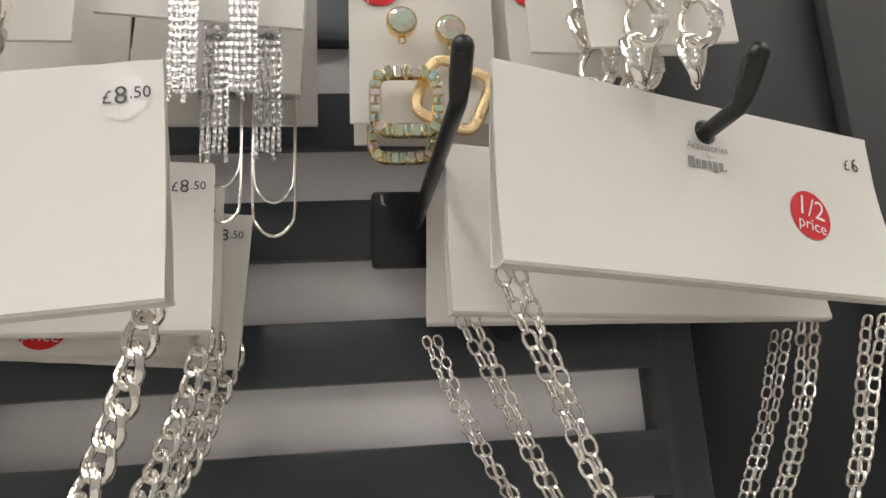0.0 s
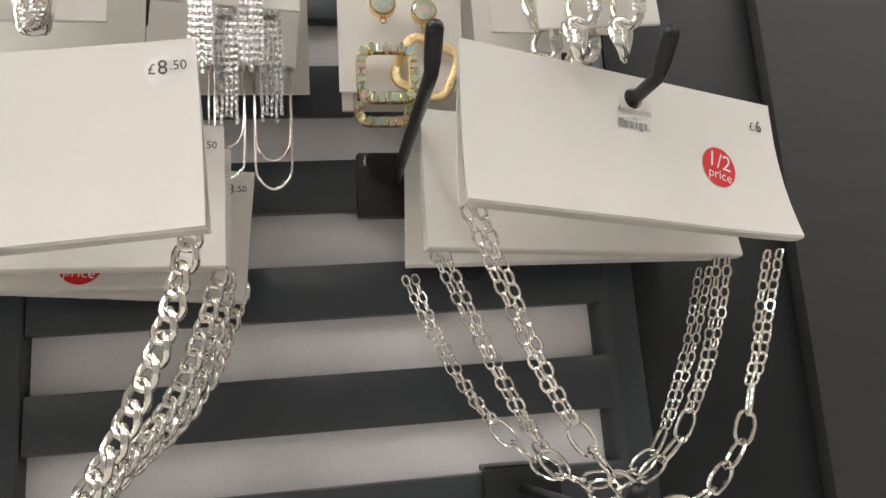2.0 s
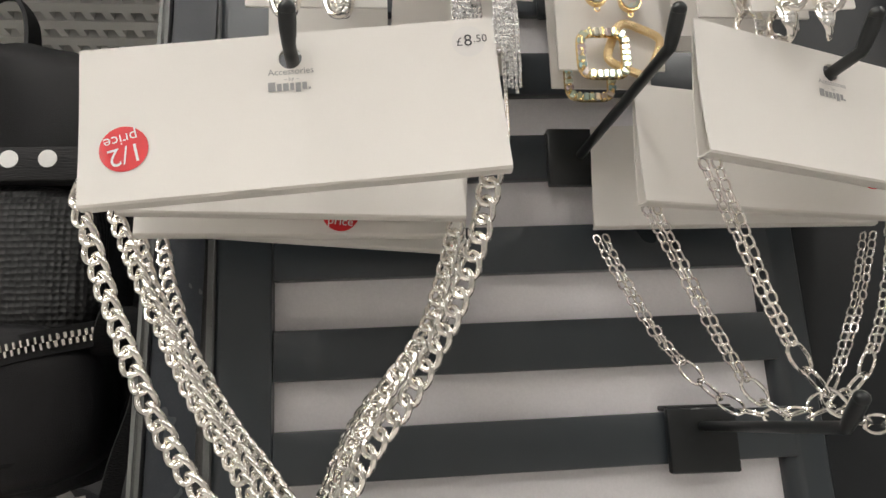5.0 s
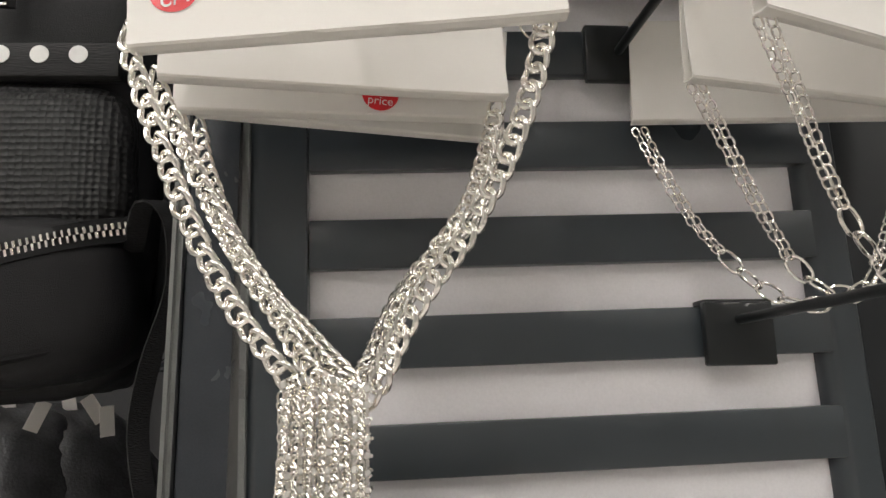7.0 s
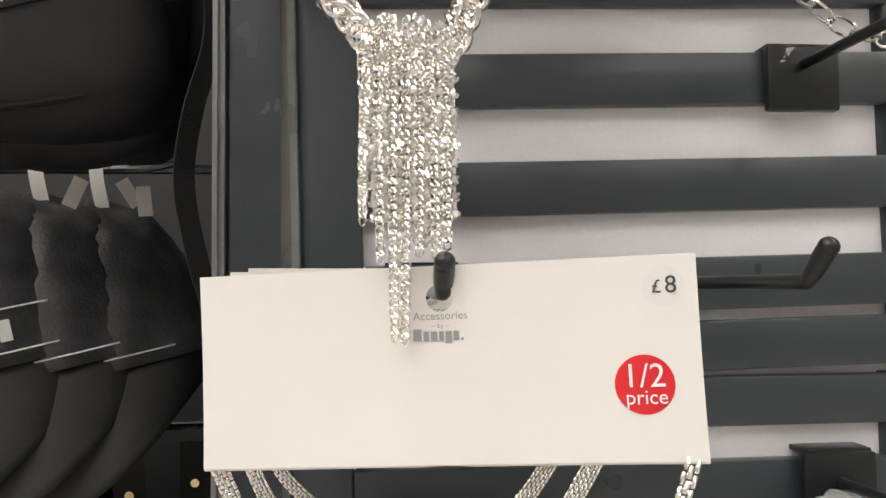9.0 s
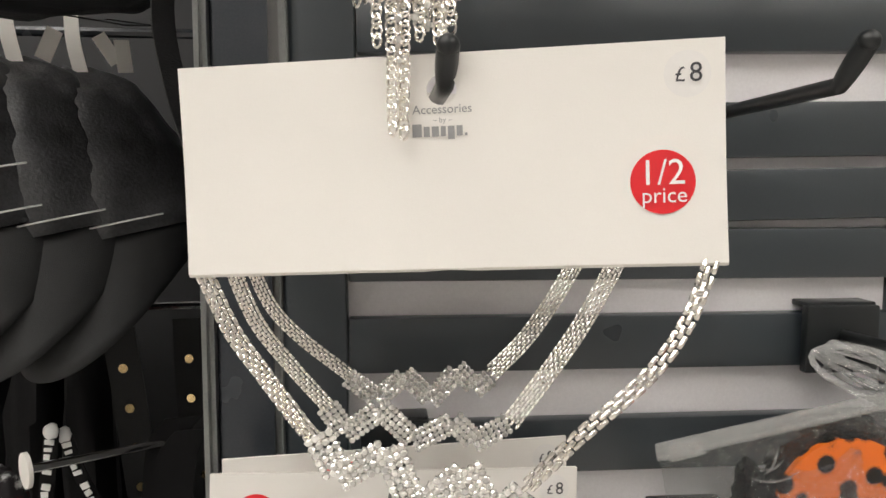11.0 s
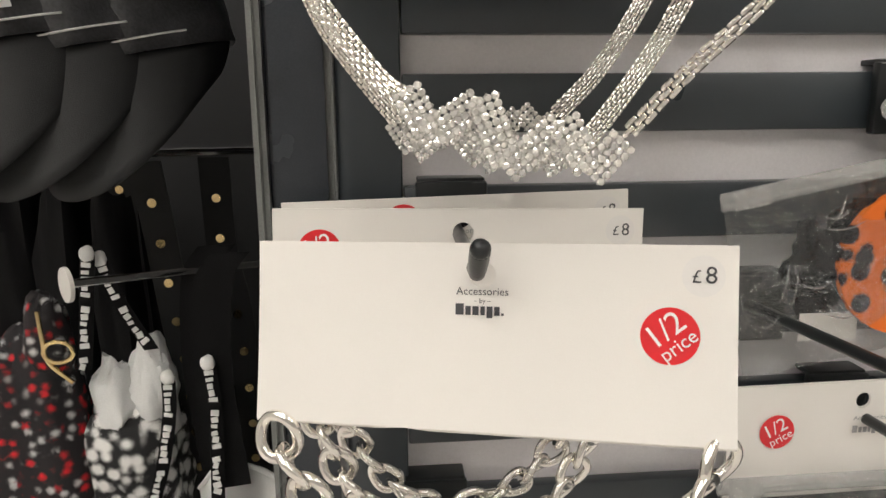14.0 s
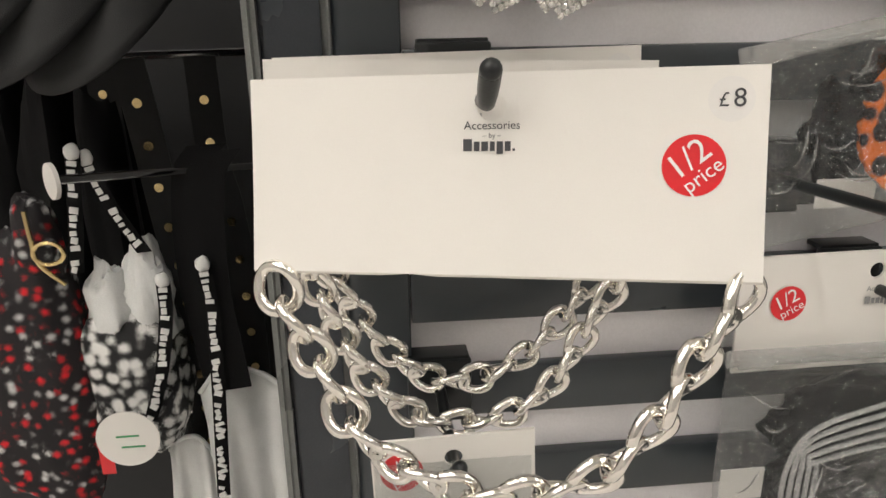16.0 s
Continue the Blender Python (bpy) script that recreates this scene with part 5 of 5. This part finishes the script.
def baseball_cap(m, label, bars):
    cap = thing("cap", m, label, "cap", "black caps")
    crown = bmesh.new()
    bmesh.ops.create_uvsphere(crown, u_segments=72, v_segments=40, radius=1.0)
    bmesh.ops.delete(crown, geom=[v for v in crown.verts if v.co.z < -0.02], context="VERTS")
    for v in crown.verts:
        d = v.co.copy()
        k = 1 + 0.05 * noise.noise(d * 2.2) + 0.035 * abs(noise.noise(d * 5.5)) + 0.014 * noise.noise(d * 13) + 0.012 * math.cos(6 * math.atan2(d.y, d.x))
        v.co = Vector((d.x * 0.088 * k, d.y * 0.075 * k, d.z * 0.145 * k))
    thicken(part("crown", crown, CAP_CLOTH, cap, local=True), 0.002)
    brim = bmesh.new()
    n = 20
    g = []
    for i in range(n + 1):
        u = -1 + 2 * i / n
        g.append([brim.verts.new((0.088 * u * (1 - 0.10 * (j / 8) ** 2), -0.074 * math.sqrt(max(0, 1 - u * u)) - 0.034 * (j / 8) * (1 - 0.6 * u * u) + 0.012 * u * u, 0.002 - 0.098 * (j / 8) * math.sqrt(max(0, 1 - 0.93 * u * u)))) for j in range(9)])
    for i in range(n):
        for j in range(8):
            brim.faces.new((g[i][j], g[i + 1][j], g[i + 1][j + 1], g[i][j + 1]))
    thicken(part("brim", brim, BRIM_CLOTH, cap, "charcoal twill brim", local=True), 0.0025)

    def on(a, z, out=1.015):
        k = math.sqrt(max(0, 1 - (z / 0.145) ** 2)) * out
        return Vector((0.088 * k * math.cos(a), -0.075 * k * math.sin(a), z))

    for z in (0.010, 0.042)[: 2 if bars else 1]:
        q = [on(radians(28 + 70 * k / 24), z, 1.06) for k in range(25)]
        part("stripe", sweep(bmesh.new(), q, 0.0016, 6, flat=0.5), WHITE_PRINT, cap, "white printed stripe", local=True)
    for k in range(bars):
        a = radians(50 + 14 * k)
        p = on(a, 0.026, 1.05)
        part("print_bar", box(-0.0040, 0.0040, -0.001, 0.001, -0.008, 0.008, m=Matrix.Translation(p) @ pose(0, 0, 0, 0, 0, math.degrees(a) * -1 + 90)), WHITE_PRINT, cap, local=True)
    part("tag_loop", ribbon(bmesh.new(), [(0.02, -0.01, 0.138), (0.024, -0.014, 0.165), (0.026, -0.01, 0.190)], 0.012, (1, 0.3, 0), 0.0006, 10), CARD, cap, "white paper swing tag", local=True)


settle((-0.317, 0.200, 1.184), (-0.0097, 0.0031, 0.0039), (0.80, -0.49, 1.05), 1.0164)
CAP_LABEL = "black cotton cap with white stripes hanging by its strap"
for k in range(3):
    baseball_cap(pose(-0.3920 + 0.0415 * k, 0.250 + 0.023 * k, 1.1600 - 0.0045 * k, 4, -11, -12 - 4 * k), CAP_LABEL, (4, 0, 0)[k])


def studded_belt(pts, label, stud_step=0.036):
    b = thing("belt", pts[0], label, "belt", "studded belts")
    part("strap", ribbon(bmesh.new(), pts, 0.028, (1, 0.15, 0), 0.003, 40), CHARCOAL, b)
    n = int(length(pts) / stud_step)
    for q in spline(pts, n)[1:]:
        part("stud", disc(bmesh.new(), pose(q.x, q.y - 0.0017, q.z), 0.0042, 0.002, 14), GOLD, b, "small gold stud")


settle((-0.301, 0.246, 0.893), (-0.0085, 0.0076, -0.0016), (0.57, 0.10, 0.85), 1.0203)
BELT = "black belt with gold studs hanging from a rail"
studded_belt([(-0.3120, 0.30, 1.07), (-0.3079, 0.30, 1.0374), (-0.3035, 0.30, 1.0017), (-0.2967, 0.30, 0.9336), (-0.2894, 0.30, 0.8641), (-0.286, 0.30, 0.78), (-0.283, 0.30, 0.70)], BELT)
studded_belt([(-0.2610, 0.34, 1.07), (-0.2588, 0.34, 0.98), (-0.2500, 0.34, 0.93), (-0.2420, 0.34, 0.84), (-0.240, 0.34, 0.72)], BELT)
studded_belt([(-0.2050, 0.42, 1.08), (-0.2030, 0.42, 0.98), (-0.2000, 0.42, 0.90), (-0.198, 0.42, 0.76)], BELT)
studded_belt([(-0.3700, 0.40, 1.07), (-0.3690, 0.40, 0.98), (-0.3650, 0.40, 0.86), (-0.365, 0.40, 0.74)], BELT)
peg = thing("display_peg", (-0.15, 0.30, 1.018), "chrome display peg with a round end disc", "peg")
part("rod", rod_of(bmesh.new(), (-0.330, 0.172, 0.9935), (-0.160, 0.334, 0.9715), 0.0034, 10), PLAIN_CHROME, peg)
part("end_disc", disc(bmesh.new(), pose(-0.3310, 0.1710, 0.9930, 0, 0, -50), 0.0130, 0.003, 24), CARD, peg, "white plastic end disc")
for k, px in enumerate((-0.245, -0.262)):
    s = thing("black_strap", (px, 0.24, 0.84), "plain black fabric strap over a peg", "strap", "black straps")
    part("cloth", ribbon(bmesh.new(), [(px + 0.02, 0.215 + 0.03 * k, 1.004), (px + 0.006, 0.210 + 0.03 * k, 0.98), (px, 0.212 + 0.03 * k, 0.90), (px + 0.008, 0.215 + 0.03 * k, 0.80)], 0.030, (1, 0.2, 0), 0.003, 24), FELT, s)


def cord(pts, label):
    c = thing("lettered_cord", pts[0], label, "cord", "lettered cords")
    part("cord", ribbon(bmesh.new(), pts, 0.011, (1, 0.3, 0), 0.002, 40), FELT, c)
    n = int(length(pts) / 0.0058)
    q = spline(pts, n)
    for k, (a, b) in enumerate(zip(q, q[1:])):
        if k % 7 != 6:
            h, w = 0.0032 + 0.0014 * math.sin(k * 2.3) ** 2, 0.0021 + 0.0006 * math.cos(k * 1.7)
            part("print_bar", box(-w, w, -0.0022, -0.0012, -h, h * (0.6 + 0.4 * math.cos(k)), m=along(a, b, (0, 1, 0), 0) @ pose(0, 0, 0, 0, 22 * math.sin(k * 3.1), 0)), WHITE_PRINT, c)
    e = q[0]
    part("cap", lump((e.x, e.y - 0.002, e.z), (0.0062, 0.004, 0.0065), 3, 0.2, 8), WHITE_PRINT, c)


CORD = "black lanyard cord with white printed bars"
cord([(-0.3338, 0.215, 1.0065), (-0.3370, 0.215, 0.980), (-0.3420, 0.215, 0.940), (-0.3463, 0.215, 0.9101)], CORD)
cord([(-0.3290, 0.225, 1.000), (-0.3200, 0.225, 0.970), (-0.3080, 0.225, 0.945), (-0.2960, 0.225, 0.9220)], CORD)
cord([(-0.2820, 0.215, 0.9019), (-0.2830, 0.213, 0.870), (-0.2930, 0.213, 0.820), (-0.3081, 0.214, 0.7752)], CORD)
cord([(-0.2470, 0.205, 0.9169), (-0.2440, 0.205, 0.880), (-0.2460, 0.205, 0.820), (-0.2540, 0.206, 0.7000)], CORD)

bagh = thing("printed_bag", (-0.40, 0.24, 0.70), "black drawstring bag printed with red and white hearts", "bag")
part("body", lump((-0.4020, 0.235, 0.810), (0.046, 0.030, 0.125), 7, 0.16, 22, 3.0), HEARTS, bagh)
part("neck", lump((-0.3760, 0.225, 0.935), (0.018, 0.016, 0.040), 9, 0.25, 14), HEARTS, bagh)
part("ring", sweep(bmesh.new(), [Vector((-0.3560 + 0.011 * math.cos(u), 0.196, 0.9330 + 0.0085 * math.sin(u))) for u in (k * math.tau / 24 for k in range(24))], 0.0018, 8, closed=True, up=(0, 1, 0)), GOLD, bagh, "gold metal ring")
part("clip", sweep(bmesh.new(), spline([(-0.368, 0.197, 0.966), (-0.3665, 0.196, 0.945), (-0.364, 0.196, 0.925), (-0.347, 0.195, 0.908)], 14), 0.0018, 8), GOLD, bagh, "gold snap hook")
bagp = thing("printed_bag", (-0.32, 0.24, 0.70), "black cloth bag printed with white spots", "bag")
part("body", lump((-0.3270, 0.245, 0.800), (0.044, 0.030, 0.070), 17, 0.16, 22, 3.2), POLKA, bagp)
part("bow", lump((-0.3310, 0.235, 0.872), (0.020, 0.016, 0.040), 27, 0.35, 18), GREY_CLOTH, bagp, "light grey satin bow")
part("bow", lump((-0.3020, 0.240, 0.880), (0.022, 0.016, 0.046), 29, 0.35, 18), GREY_CLOTH, bagp, "light grey satin bow")


def drape(top, bottom, folds, deep, seed, n=48, rows=16):
    """Cloth that hangs from a curved top edge to a wider hem, in soft folds that deepen downwards."""
    bm = bmesh.new()
    a, b = spline(top, n), spline(bottom, n)
    grid_of = []
    for j in range(rows + 1):
        v = j / rows
        row = []
        for i in range(n + 1):
            p = a[i].lerp(b[i], v)
            w = math.sin(folds * math.tau * i / n + 2.0 * v + seed) + 0.5 * math.sin(2.3 * folds * math.tau * i / n - 1.4 * v)
            p.y += deep * (0.25 + 0.75 * v) * w + 0.006 * noise.noise(p * 30)
            row.append(bm.verts.new(p))
        grid_of.append(row)
    for r0, r1 in zip(grid_of, grid_of[1:]):
        for i in range(n):
            bm.faces.new((r0[i], r1[i], r1[i + 1], r0[i + 1]))
    return bm


POUCHES = (([(-0.272, 0.242, 0.785), (-0.246, 0.228, 0.815), (-0.212, 0.236, 0.800), (-0.180, 0.248, 0.758), (-0.150, 0.258, 0.705)],
            [(-0.270, 0.250, 0.600), (-0.240, 0.245, 0.580), (-0.205, 0.250, 0.570), (-0.170, 0.255, 0.570), (-0.135, 0.260, 0.590)], 2.6, 0.008, 1),
           ([(-0.206, 0.300, 0.780), (-0.192, 0.296, 0.812), (-0.172, 0.296, 0.826), (-0.158, 0.300, 0.826)],
            [(-0.200, 0.300, 0.640), (-0.186, 0.298, 0.640), (-0.170, 0.298, 0.650), (-0.156, 0.300, 0.660)], 1.5, 0.005, 2),
           ([(-0.312, 0.262, 0.715), (-0.298, 0.258, 0.730), (-0.282, 0.258, 0.728), (-0.270, 0.262, 0.700)],
            [(-0.320, 0.262, 0.560), (-0.300, 0.258, 0.560), (-0.280, 0.258, 0.560), (-0.262, 0.262, 0.560)], 1.8, 0.006, 3))
for top, bottom, folds, deep, seed in POUCHES:
    t = thing("grey_pouch", top[0], "folded light grey fabric pouch hanging low", "pouch", "grey pouches")
    thicken(part("cloth", drape(top, bottom, folds, deep, seed), GREY_CLOTH, t), 0.0018)
    part("hem", sweep(bmesh.new(), [Vector(q) + Vector((0, -0.002, 0)) for q in spline(top, 30)], 0.0022, 8), GREY_CLOTH, t, "stitched grey hem")
tag = thing("swing_tag", (-0.31, 0.195, 0.752), "round white paper swing tag with green scribble bars", "tag")
part("paper", disc(bmesh.new(), pose(-0.3220, 0.1960, 0.7700, 0, 8, 0), 0.0255, 0.0006, 36), CARD, tag)
GREEN = surface("green_print", (0.06, 0.30, 0.12), 0.6)
for k in range(2):
    part("print_bar", box(-0.3310 + 0.003 * k, -0.3130 + 0.004 * k, 0.1948, 0.1953, 0.7720 - 0.010 * k, 0.7735 - 0.010 * k), GREEN, tag)
rtag = thing("swing_tag", (-0.345, 0.20, 0.72), "small red and black printed tag", "tag")
part("paper", box(-0.3490, -0.3380, 0.2000, 0.2010, 0.735, 0.765, m=pose(0, 0, 0)), RED, rtag)
for k, (px, pz, py) in enumerate(((-0.298, 1.292, 0.16), (-0.254, 1.287, 0.17), (-0.272, 1.295, 0.19))):
    t = thing("swing_tag", (px, py, pz), "small creased white paper swing tag", "tag", "white swing tags")
    part("paper", box(-0.005, 0.005, -0.0004, 0.0004, -0.012, 0.010, m=pose(px, py, pz, 0, 22 - 28 * k, 35)), CARD, t)
    part("string", rod_of(bmesh.new(), (px, py, pz + 0.02), (px, 0.30, 1.335), 0.0006, 6), FELT, t)
for k in range(5):
    px = -0.60 + 0.055 * k
    c = thing("dark_garment", (px, 0.42, 0.75), "black cloth garment hanging in shade", "garment", "dark garments")
    part("cloth", lump((px, 0.44, 0.86), (0.030, 0.06, 0.21), 41 + k, 0.2, 16, 3.0), FELT, c)
for k in range(4):
    px = -0.34 + 0.05 * k
    c = thing("dark_garment", (px, 0.50, 0.70), "black cloth garment hanging in shade", "garment", "dark garments")
    part("cloth", lump((px, 0.52, 0.60), (0.028, 0.04, 0.16), 51 + k, 0.2, 16, 3.0), FELT, c)
